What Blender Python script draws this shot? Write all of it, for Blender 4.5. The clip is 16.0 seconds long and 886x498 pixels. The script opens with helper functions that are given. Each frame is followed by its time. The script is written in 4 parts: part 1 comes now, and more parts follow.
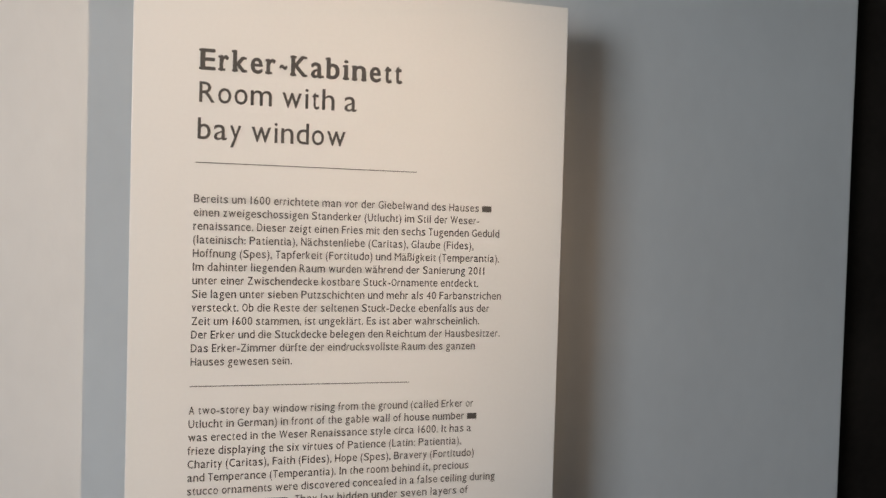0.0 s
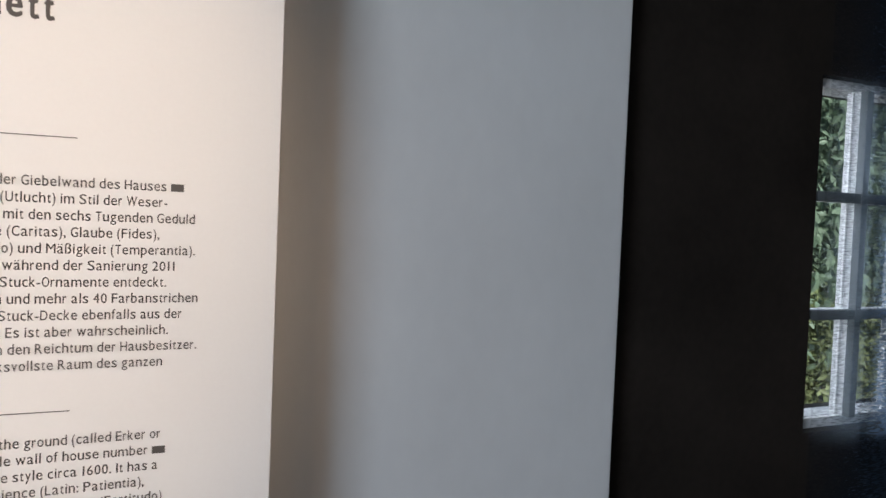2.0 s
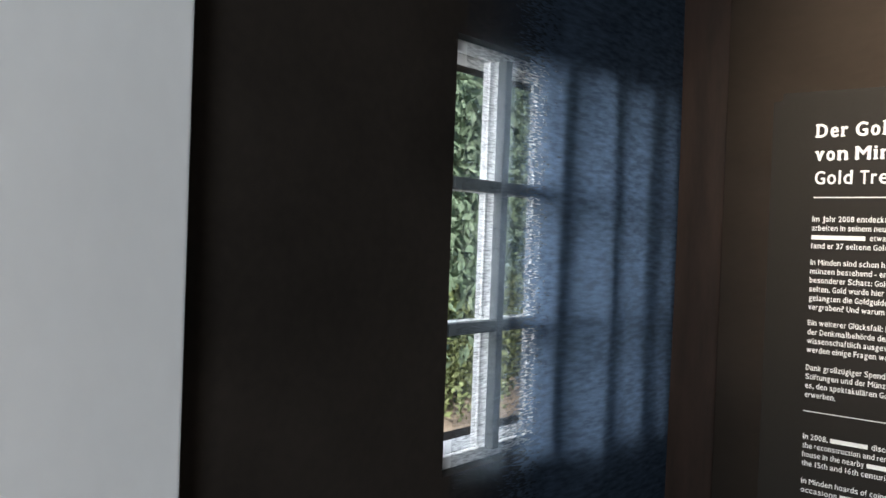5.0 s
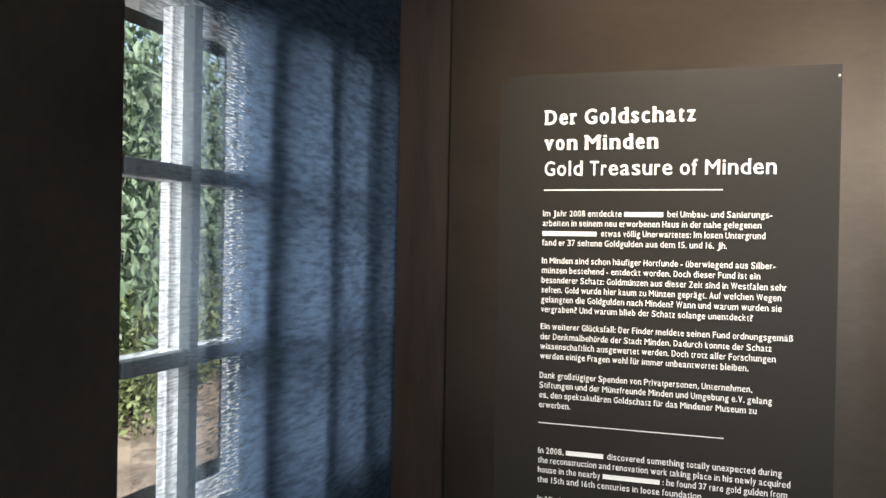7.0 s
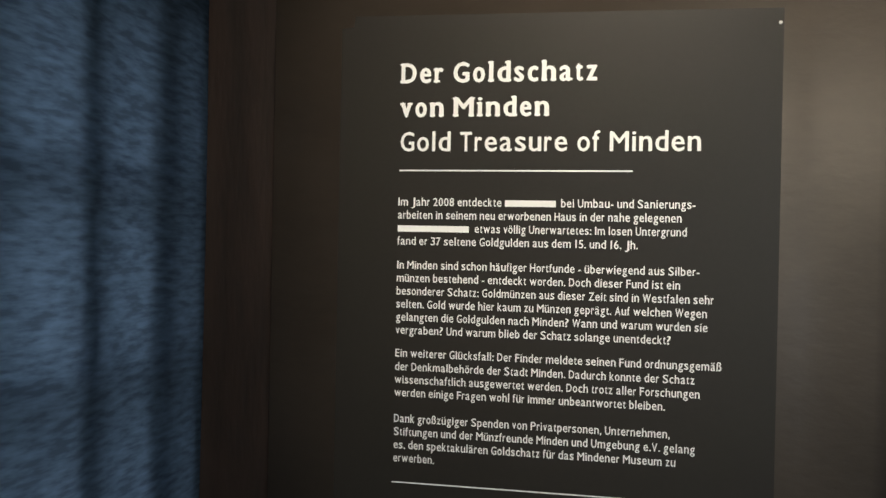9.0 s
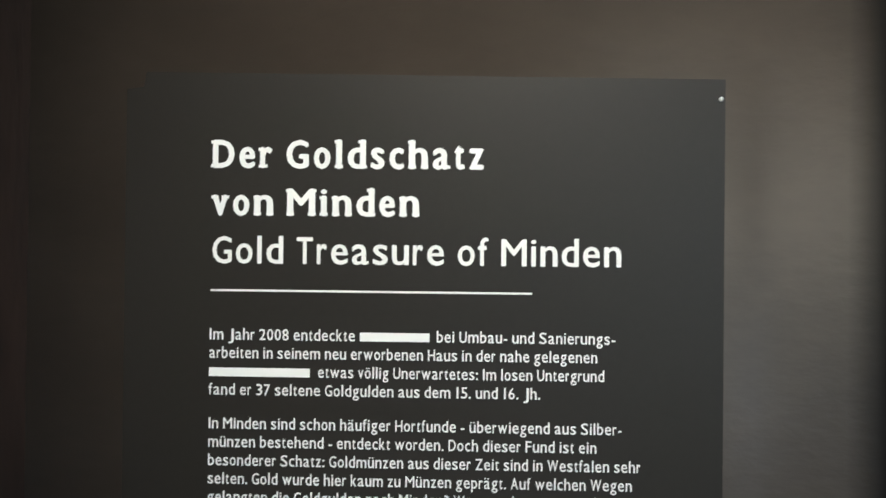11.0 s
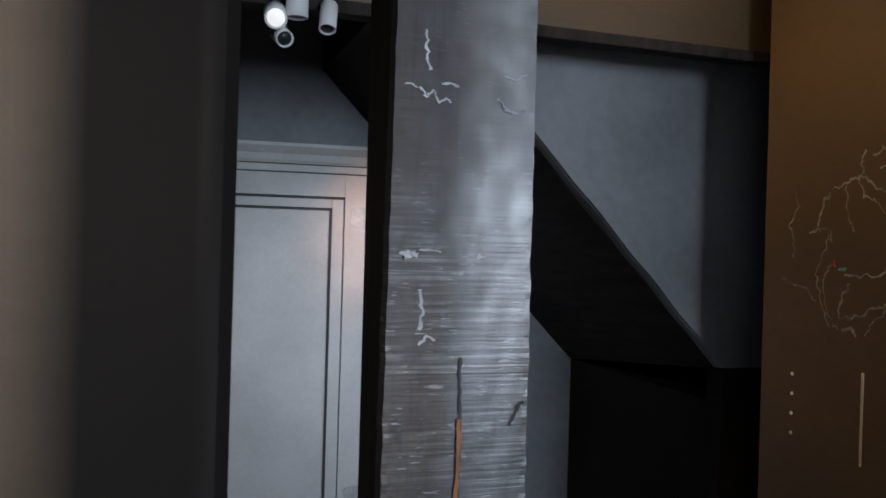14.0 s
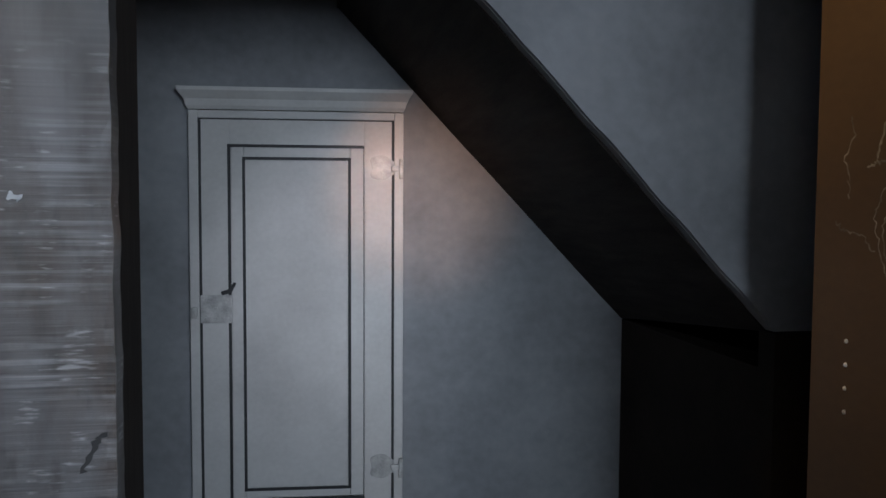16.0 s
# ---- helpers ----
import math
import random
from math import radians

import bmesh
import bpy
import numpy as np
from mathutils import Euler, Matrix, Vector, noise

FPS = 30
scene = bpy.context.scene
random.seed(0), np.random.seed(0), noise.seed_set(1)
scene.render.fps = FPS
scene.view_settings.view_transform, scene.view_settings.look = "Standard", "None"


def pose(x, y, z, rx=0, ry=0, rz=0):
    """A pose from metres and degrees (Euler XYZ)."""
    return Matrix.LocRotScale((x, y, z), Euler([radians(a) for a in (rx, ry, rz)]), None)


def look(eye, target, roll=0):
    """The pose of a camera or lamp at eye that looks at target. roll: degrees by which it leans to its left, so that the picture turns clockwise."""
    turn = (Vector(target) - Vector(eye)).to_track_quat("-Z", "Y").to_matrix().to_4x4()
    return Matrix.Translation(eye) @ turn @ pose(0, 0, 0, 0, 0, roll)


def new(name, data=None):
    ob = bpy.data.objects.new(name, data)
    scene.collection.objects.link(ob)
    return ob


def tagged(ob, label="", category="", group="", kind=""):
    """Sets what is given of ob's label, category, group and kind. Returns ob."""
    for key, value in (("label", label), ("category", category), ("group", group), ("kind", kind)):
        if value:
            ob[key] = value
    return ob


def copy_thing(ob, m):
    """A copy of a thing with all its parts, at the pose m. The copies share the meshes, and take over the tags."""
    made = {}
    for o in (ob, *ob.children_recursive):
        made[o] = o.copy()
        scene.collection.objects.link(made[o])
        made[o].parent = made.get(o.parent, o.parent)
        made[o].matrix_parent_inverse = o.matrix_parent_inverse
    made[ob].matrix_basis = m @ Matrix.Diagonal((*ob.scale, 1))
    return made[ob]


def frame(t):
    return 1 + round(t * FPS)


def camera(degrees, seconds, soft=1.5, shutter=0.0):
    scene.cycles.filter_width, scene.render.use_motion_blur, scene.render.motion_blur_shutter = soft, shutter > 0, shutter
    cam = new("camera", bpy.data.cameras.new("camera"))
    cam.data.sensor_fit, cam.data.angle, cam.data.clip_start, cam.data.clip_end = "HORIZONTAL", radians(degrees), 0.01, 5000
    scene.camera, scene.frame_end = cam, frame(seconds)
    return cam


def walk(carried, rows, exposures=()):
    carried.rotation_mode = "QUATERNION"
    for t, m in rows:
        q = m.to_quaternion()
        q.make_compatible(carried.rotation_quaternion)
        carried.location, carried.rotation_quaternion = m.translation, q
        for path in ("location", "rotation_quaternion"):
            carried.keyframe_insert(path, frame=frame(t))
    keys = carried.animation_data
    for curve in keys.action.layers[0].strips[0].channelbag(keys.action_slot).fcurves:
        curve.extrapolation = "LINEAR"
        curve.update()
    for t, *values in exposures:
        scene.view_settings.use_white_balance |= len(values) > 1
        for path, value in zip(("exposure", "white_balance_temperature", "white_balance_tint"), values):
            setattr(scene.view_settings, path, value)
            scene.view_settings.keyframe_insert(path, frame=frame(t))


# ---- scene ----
import functools

cam = camera(56.35, 16.0, 1.5, 0.15)
PATH = [
    (0, (-0.3729, -1.0357, 1.5500), (-0.1150, -0.0700, 1.5220), 1.68),
    (0.5, (-0.3446, -1.0095, 1.5495), (-0.0597, -0.0513, 1.5248), 1.70),
    (1, (-0.2870, -0.9668, 1.5451), (0.0527, -0.0267, 1.5202), 1.90),
    (1.5, (-0.2182, -0.9145, 1.5491), (0.1895, -0.0020, 1.5153), 2.20),
    (2, (-0.1661, -0.8920, 1.5561), (0.2727, 0.0057, 1.5157), 2.31),
    (2.5, (-0.1214, -0.8399, 1.5549), (0.3679, 0.0314, 1.5177), 2.37),
    (3, (-0.1006, -0.7595, 1.5369), (0.4736, 0.0590, 1.5198), 2.24),
    (5.5, (0.2127, -0.5866, 1.5394), (1.0301, -0.0106, 1.5261), 2.19),
    (6, (0.2616, -0.5356, 1.5400), (1.1374, -0.0529, 1.5340), 2.14),
    (6.5, (0.3186, -0.4807, 1.5435), (1.2381, -0.0878, 1.5367), 1.76),
    (7, (0.3631, -0.4451, 1.5437), (1.3123, -0.1308, 1.5362), 1.08),
    (7.5, (0.4237, -0.4269, 1.5419), (1.3855, -0.1532, 1.5327), 0.96),
    (8, (0.5137, -0.4339, 1.5394), (1.4846, -0.1947, 1.5312), 1.00),
    (10.5, (0.9501, -0.3767, 1.6185), (1.9462, -0.2884, 1.6200), 0.90),
    (11, (0.9853, -0.3991, 1.6642), (1.9847, -0.3661, 1.6722), 0.60),
    (11.5, (1.0099, -0.4367, 1.6781), (2.0095, -0.4585, 1.6923), 0.55),
    (12, (1.0892, -0.5792, 1.6816), (2.0892, -0.5709, 1.6852), 0.54),
    (12.5, (1.1560, -0.6930, 1.6840), (2.1560, -0.6915, 1.6755), 1.10),
    (13, (1.1930, -0.7300, 1.6815), (2.1895, -0.8150, 1.6785), 1.35),
    (13.5, (1.2150, -0.7360, 1.6840), (2.1938, -0.9410, 1.6800), 0.90),
    (14, (1.2942, -0.7747, 1.6826), (2.2423, -1.0926, 1.6815), 1.62),
    (14.5, (1.3162, -0.8288, 1.6751), (2.2473, -1.1935, 1.6649), 1.20),
    (15, (1.3471, -0.9313, 1.6714), (2.2774, -1.2977, 1.6536), 1.01),
    (15.5, (1.3695, -1.0245, 1.6752), (2.3327, -1.2906, 1.6366), 0.80),
    (16, (1.4490, -1.0744, 1.6768), (2.4294, -1.2624, 1.6180), 0.32),
]
EXPOSURES = [(0, 0.1, 6850, 11), (1, 0.2, 6650, 11), (2, 0.5, 6450, 13), (3, 1.0, 6700, 15), (5.5, 1.1, 6900, 12), (6, 1.65, 6950, 12), (6.5, 1.5, 7000, 12), (7, 1.3, 7050, 12), (7.5, 1.0, 7100, 11), (8, 0.5, 7200, 10), (10.5, 0.3, 6250, 4), (11.2, 0.42, 6050, 4), (12, 0.3, 6150, 6), (12.5, 0.15, 6250, 9), (13, 0.4, 6300, 12), (14, 0.9, 6250, 13), (15, 0.85, 6250, 13), (16, 0.75, 6300, 13)]
walk(cam, [(t, look(eye, target, roll)) for t, eye, target, roll in PATH], EXPOSURES)

# ---- world, sun, large lights ----
world = bpy.data.worlds.new("sky")
scene.world = world
world.use_nodes = True
wn = world.node_tree.nodes
sky = wn.new("ShaderNodeTexSky")
sky.sky_type, sky.sun_disc = "NISHITA", False
sky.sun_elevation, sky.sun_rotation = radians(42), radians(200)
world.node_tree.links.new(sky.outputs["Color"], wn["Background"].inputs["Color"])
wn["Background"].inputs["Strength"].default_value = 0.15


def lamp(name, kind, m, energy, color, label="", **settings):
    data = bpy.data.lights.new(name, kind)
    data.energy, data.color = energy, color
    for key, value in settings.items():
        if key == "size":
            data.size = value
        elif key == "size_y":
            data.shape, data.size_y = "RECTANGLE", value
        elif key == "angle":
            data.angle = value
        elif key == "cone":
            data.spot_size = radians(value)
        elif key == "blend":
            data.spot_blend = value
        elif key == "radius":
            data.shadow_soft_size = value
    ob = new(name, data)
    ob.matrix_world = m
    return ob


lamp("sun", "SUN", look((0, 0, 6), (1.1, 3.2, 3.0)), 5.0, (1.0, 0.96, 0.9), angle=radians(2))
# daylight: the window in the wall behind the visitor, and an added sky panel brightening bars and scrim
lamp("daylight", "AREA", look((-2.62, -2.10, 2.00), (1.8, -2.35, 1.6)), 66, (0.76, 0.88, 1.0), size=1.35, size_y=1.15)
lamp("sky_fill", "AREA", look((0.95, 0.80, 1.85), (1.38, 0.15, 1.5)), 9, (0.84, 0.92, 1.0), size=0.5, size_y=1.1)
# gallery spots, with added fill lamps among them
lamp("panel_spot", "SPOT", look((0.50, -1.45, 2.12), (-0.62, 0.0, 1.45)), 54, (1.0, 0.74, 0.52), cone=54, blend=0.9, radius=0.012)
# added warm fill for the shadow strip left of the white board
lamp("panel_spot", "SPOT", look((-1.05, -1.3, 2.12), (-0.35, 0.05, 1.50)), 8, (1.0, 0.68, 0.42), cone=50, blend=0.9, radius=0.04)
lamp("board_spot", "SPOT", look((2.70, -1.30, 2.70), (2.55, -1.99, 1.72)), 15, (1.0, 0.66, 0.34), cone=64, blend=1.0, radius=0.03)
# added lamp without a fixture, brightens the brown header
lamp("header_fill", "SPOT", look((2.30, -1.15, 2.68), (2.83, -1.65, 2.50)), 5, (1.0, 0.64, 0.36), cone=42, blend=0.8, radius=0.03)
lamp("text_spot", "SPOT", look((0.52, -0.50, 2.38), (1.69, -0.40, 1.74)), 62, (1.0, 0.88, 0.74), cone=48, blend=1.0, radius=0.09)
# added cool fill on the cupboard door, which the window already lights
lamp("door_fill", "SPOT", look((2.76, -1.22, 2.03), (3.87, -1.25, 1.44)), 11, (0.86, 0.91, 1.0), cone=46, blend=1.0, radius=0.02)
lamp("glow_spot", "SPOT", look((2.76, -1.28, 2.03), (3.86, -1.47, 1.70)), 14, (1.0, 0.54, 0.30), cone=32, blend=1.0, radius=0.02)
# added cool fill, lifts the alcove wall right of the cupboard
lamp("alcove_fill", "SPOT", look((2.76, -1.10, 2.03), (3.80, -1.78, 1.08)), 4, (0.78, 0.89, 1.0), cone=66, blend=1.0, radius=0.02)


# ---- materials ----
def mat(name, color, rough=0.7, metal=0.0, vary=0.12, scale=6.0, fine=90.0, bump=0.15, stretch=(1, 1, 1), depth=0.002, dark=None, spec=0.5):
    """A painted or natural surface: large blotches, fine grain and relief."""
    m = bpy.data.materials.new(name)
    m.use_nodes = True
    n, l = m.node_tree.nodes, m.node_tree.links
    p = n["Principled BSDF"]
    p.inputs["Roughness"].default_value, p.inputs["Metallic"].default_value = rough, metal
    p.inputs["Specular IOR Level"].default_value = spec
    tc = n.new("ShaderNodeTexCoord")
    mp = n.new("ShaderNodeMapping")
    mp.inputs["Scale"].default_value = stretch
    l.new(tc.outputs["Object"], mp.inputs["Vector"])
    big, small = n.new("ShaderNodeTexNoise"), n.new("ShaderNodeTexNoise")
    big.inputs["Scale"].default_value, small.inputs["Scale"].default_value = scale, fine
    big.inputs["Detail"].default_value, small.inputs["Detail"].default_value = 4, 5
    for t in (big, small):
        l.new(mp.outputs["Vector"], t.inputs["Vector"])
    mix = n.new("ShaderNodeMath")
    mix.operation = "MULTIPLY_ADD"
    mix.inputs[1].default_value = 0.35
    l.new(small.outputs["Fac"], mix.inputs[0])
    l.new(big.outputs["Fac"], mix.inputs[2])
    ramp = n.new("ShaderNodeValToRGB")
    lo = dark or tuple(c * (1 - 2.2 * vary) for c in color)
    hi = tuple(min(1, c * (1 + 1.2 * vary)) for c in color)
    ramp.color_ramp.elements[0].position, ramp.color_ramp.elements[1].position = 0.42, 0.92
    ramp.color_ramp.elements[0].color, ramp.color_ramp.elements[1].color = (*lo, 1), (*hi, 1)
    l.new(mix.outputs[0], ramp.inputs["Fac"])
    l.new(ramp.outputs["Color"], p.inputs["Base Color"])
    bp = n.new("ShaderNodeBump")
    bp.inputs["Strength"].default_value, bp.inputs["Distance"].default_value = bump, depth
    l.new(mix.outputs[0], bp.inputs["Height"])
    l.new(bp.outputs["Normal"], p.inputs["Normal"])
    return m


def cloth_mat(name, color):
    """A loosely woven scrim, sheer where it hangs flat and closer where it is gathered."""
    m = bpy.data.materials.new(name)
    m.use_nodes = True
    n, l = m.node_tree.nodes, m.node_tree.links
    n.remove(n["Principled BSDF"])
    tc = n.new("ShaderNodeTexCoord")
    sep = n.new("ShaderNodeSeparateXYZ")
    l.new(tc.outputs["Object"], sep.inputs[0])
    mp = n.new("ShaderNodeMapping")
    mp.inputs["Scale"].default_value = (70, 70, 430)
    l.new(tc.outputs["Object"], mp.inputs["Vector"])
    weave = n.new("ShaderNodeTexNoise")
    weave.inputs["Scale"].default_value, weave.inputs["Detail"].default_value = 1.0, 3
    l.new(mp.outputs["Vector"], weave.inputs["Vector"])
    close = n.new("ShaderNodeMapRange")
    for i, v in ((1, 1.10), (2, 1.36), (3, -0.10), (4, 1.05)):
        close.inputs[i].default_value = v
    l.new(sep.outputs["X"], close.inputs[0])
    w2 = n.new("ShaderNodeMapRange")
    for i, v in ((1, 0.30), (2, 0.74), (3, 0.0), (4, 0.70)):
        w2.inputs[i].default_value = v
    l.new(weave.outputs["Fac"], w2.inputs[0])
    add = n.new("ShaderNodeMath")
    add.operation, add.use_clamp = "ADD", True
    l.new(close.outputs[0], add.inputs[0])
    l.new(w2.outputs[0], add.inputs[1])
    dif, tra, clear = n.new("ShaderNodeBsdfDiffuse"), n.new("ShaderNodeBsdfTranslucent"), n.new("ShaderNodeBsdfTransparent")
    dif.inputs["Color"].default_value = tra.inputs["Color"].default_value = (*color, 1)
    tone = n.new("ShaderNodeMapping")
    tone.inputs["Scale"].default_value = (22, 22, 90)
    l.new(tc.outputs["Object"], tone.inputs["Vector"])
    streak = n.new("ShaderNodeTexNoise")
    streak.inputs["Scale"].default_value, streak.inputs["Detail"].default_value = 1.6, 7
    l.new(tone.outputs["Vector"], streak.inputs["Vector"])
    shade = n.new("ShaderNodeValToRGB")
    shade.color_ramp.elements[0].position, shade.color_ramp.elements[1].position = 0.36, 0.68
    shade.color_ramp.elements[0].color = (*[k * 0.68 for k in color], 1)
    shade.color_ramp.elements[1].color = (*[k * 1.3 for k in color], 1)
    l.new(streak.outputs["Fac"], shade.inputs["Fac"])
    l.new(shade.outputs["Color"], dif.inputs["Color"])
    # backlit haze before the panes, put into the flat side's paler colour
    layers = n.new("ShaderNodeMapRange")
    for i, v in ((1, 1.10), (2, 1.27)):
        layers.inputs[i].default_value = v
    l.new(sep.outputs["X"], layers.inputs[0])
    passed = n.new("ShaderNodeMixRGB")
    passed.inputs[1].default_value = (0.135, 0.165, 0.19, 1)
    l.new(layers.outputs[0], passed.inputs[0])
    l.new(shade.outputs["Color"], passed.inputs[2])
    l.new(passed.outputs[0], tra.inputs["Color"])
    body, out = n.new("ShaderNodeMixShader"), n.new("ShaderNodeMixShader")
    body.inputs[0].default_value = 0.72
    l.new(dif.outputs[0], body.inputs[1])
    l.new(tra.outputs[0], body.inputs[2])
    l.new(add.outputs[0], out.inputs[0])
    l.new(clear.outputs[0], out.inputs[1])
    l.new(body.outputs[0], out.inputs[2])
    l.new(out.outputs[0], n["Material Output"].inputs["Surface"])
    return m


def glass_mat(name):
    m = bpy.data.materials.new(name)
    m.use_nodes = True
    p = m.node_tree.nodes["Principled BSDF"]
    p.inputs["Transmission Weight"].default_value, p.inputs["Roughness"].default_value = 1.0, 0.02
    p.inputs["IOR"].default_value = 1.1
    return m


WHITE_WALL = mat("white_plaster", (0.66, 0.66, 0.655), 0.85, vary=0.03, scale=5, fine=45, bump=0.5, depth=0.0028, stretch=(1, 1, 0.6))
PANEL_WHITE = mat("printed_white_board", (0.80, 0.79, 0.77), 0.5, vary=0.015, scale=3, fine=200, bump=0.03)
INK = mat("dark_print", (0.085, 0.078, 0.072), 0.6, vary=0.05)
INK_WHITE = mat("white_print", (0.82, 0.81, 0.78), 0.6, vary=0.02)
BLACK_WALL = mat("black_wall_paint", (0.022, 0.0175, 0.0145), 0.8, spec=0.12, vary=0.2, scale=4, fine=70, bump=0.2)
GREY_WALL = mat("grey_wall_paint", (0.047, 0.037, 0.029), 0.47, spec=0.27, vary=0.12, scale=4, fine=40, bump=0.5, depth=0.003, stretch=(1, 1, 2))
# shade towards the wall's swelling end, put into its colour and gloss
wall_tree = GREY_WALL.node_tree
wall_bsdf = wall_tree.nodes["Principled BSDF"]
end_co, end_sep, end_shade, end_shade_mix, end_gloss = (wall_tree.nodes.new(k) for k in ("ShaderNodeTexCoord", "ShaderNodeSeparateXYZ", "ShaderNodeMapRange", "ShaderNodeMixRGB", "ShaderNodeMapRange"))
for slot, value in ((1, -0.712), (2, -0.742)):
    end_shade.inputs[slot].default_value = end_gloss.inputs[slot].default_value = value
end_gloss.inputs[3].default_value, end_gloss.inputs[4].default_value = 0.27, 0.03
end_shade_mix.inputs[2].default_value = (0.0085, 0.0080, 0.0080, 1)
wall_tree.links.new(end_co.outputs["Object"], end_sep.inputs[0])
for node in (end_shade, end_gloss):
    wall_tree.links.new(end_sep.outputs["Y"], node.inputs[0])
wall_tree.links.new(end_shade.outputs[0], end_shade_mix.inputs[0])
wall_tree.links.new(wall_bsdf.inputs["Base Color"].links[0].from_socket, end_shade_mix.inputs[1])
wall_tree.links.new(end_shade_mix.outputs[0], wall_bsdf.inputs["Base Color"])
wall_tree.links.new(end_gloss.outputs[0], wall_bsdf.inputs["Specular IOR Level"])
# red-brown return, darkened to hold the shade beside the scrim
REVEAL = mat("shaded_red_brown_timber", (0.020, 0.011, 0.0075), 0.55, spec=0.3, vary=0.25, scale=9, fine=60, bump=0.5, stretch=(3, 3, 0.5))
PANEL_DARK = mat("printed_dark_board", (0.0205, 0.0178, 0.0148), 0.48, spec=0.16, vary=0.06, scale=3, fine=160, bump=0.04)
BLUE_WALL = mat("slate_plaster", (0.235, 0.245, 0.26), 0.85, vary=0.14, scale=3.5, fine=35, bump=0.5, depth=0.006)
TIMBER = mat("black_stained_timber", (0.034, 0.0285, 0.0255), 0.8, spec=0.15, vary=0.25, scale=8, fine=60, bump=0.4, stretch=(4, 4, 0.6))
# room side of the window bars: backlit shade put into the colour
BACKLIT_PAINT = mat("backlit_inner_window_paint", (0.10, 0.115, 0.12), 0.5, vary=0.1, scale=9, fine=120, bump=0.1)
FRAME_WHITE = mat("white_window_paint", (0.75, 0.76, 0.76), 0.45, vary=0.05, scale=9, fine=120, bump=0.1)
DOOR_PAINT = mat("pale_grey_door_paint", (0.50, 0.50, 0.49), 0.5, vary=0.07, scale=5, fine=80, bump=0.15, stretch=(1, 1, 0.4))
LINE_BLACK = mat("black_lining_paint", (0.02, 0.021, 0.023), 0.6, vary=0.2, scale=20)
IRON_PAINTED = mat("grey_painted_iron", (0.42, 0.42, 0.41), 0.45, metal=0.2, vary=0.2, scale=30, fine=200, bump=0.5)
BROWN = mat("brown_board", (0.092, 0.057, 0.022), 0.5, vary=0.16, scale=2.5, fine=60, bump=0.1, stretch=(0.6, 1, 3))
MAP_LINE = mat("pale_map_line", (0.28, 0.275, 0.23), 0.6, vary=0.42, scale=18)
MAP_RED = mat("red_map_mark", (0.45, 0.06, 0.04), 0.5)
MAP_TEAL = mat("teal_map_mark", (0.08, 0.30, 0.30), 0.5)
STEEL = mat("brushed_steel", (0.20, 0.21, 0.23), 0.42, metal=1.0, vary=0.05, fine=200, bump=0.05)
BRASS = mat("dull_brass", (0.62, 0.50, 0.32), 0.45, metal=0.1, vary=0.1)
LAMP_WHITE = mat("white_lamp_enamel", (0.8, 0.8, 0.8), 0.35, vary=0.02)
LAMP_DARK = mat("black_track_metal", (0.03, 0.03, 0.03), 0.4, metal=0.5, vary=0.1)
FLOOR = mat("dark_floor_boards", (0.10, 0.07, 0.05), 0.5, vary=0.2, scale=4, stretch=(6, 0.6, 1))
CEIL = mat("ceiling_paint", (0.35, 0.33, 0.30), 0.9, vary=0.05)
ROOM = mat("room_wall_paint", (0.30, 0.29, 0.28), 0.9, vary=0.05)
SCRIM = cloth_mat("blue_grey_scrim", (0.056, 0.084, 0.125))
GLASS = glass_mat("window_glass")
RAW_WOOD = mat("raw_orange_wood", (0.30, 0.115, 0.04), 0.7, vary=0.3, scale=40)
LEAF = mat("leaf_green", (0.12, 0.19, 0.125), 0.6, vary=0.16, scale=1.2, fine=9)
LEAF_PALE = mat("pale_shrub_green", (0.15, 0.20, 0.085), 0.6, vary=0.3, scale=2, fine=9)
BARK = mat("tree_bark", (0.09, 0.07, 0.05), 0.9, vary=0.3, scale=12, bump=0.6)
GROUND = mat("gravel_ground", (0.24, 0.20, 0.16), 0.95, vary=0.3, scale=2, fine=30, bump=0.6, depth=0.02)


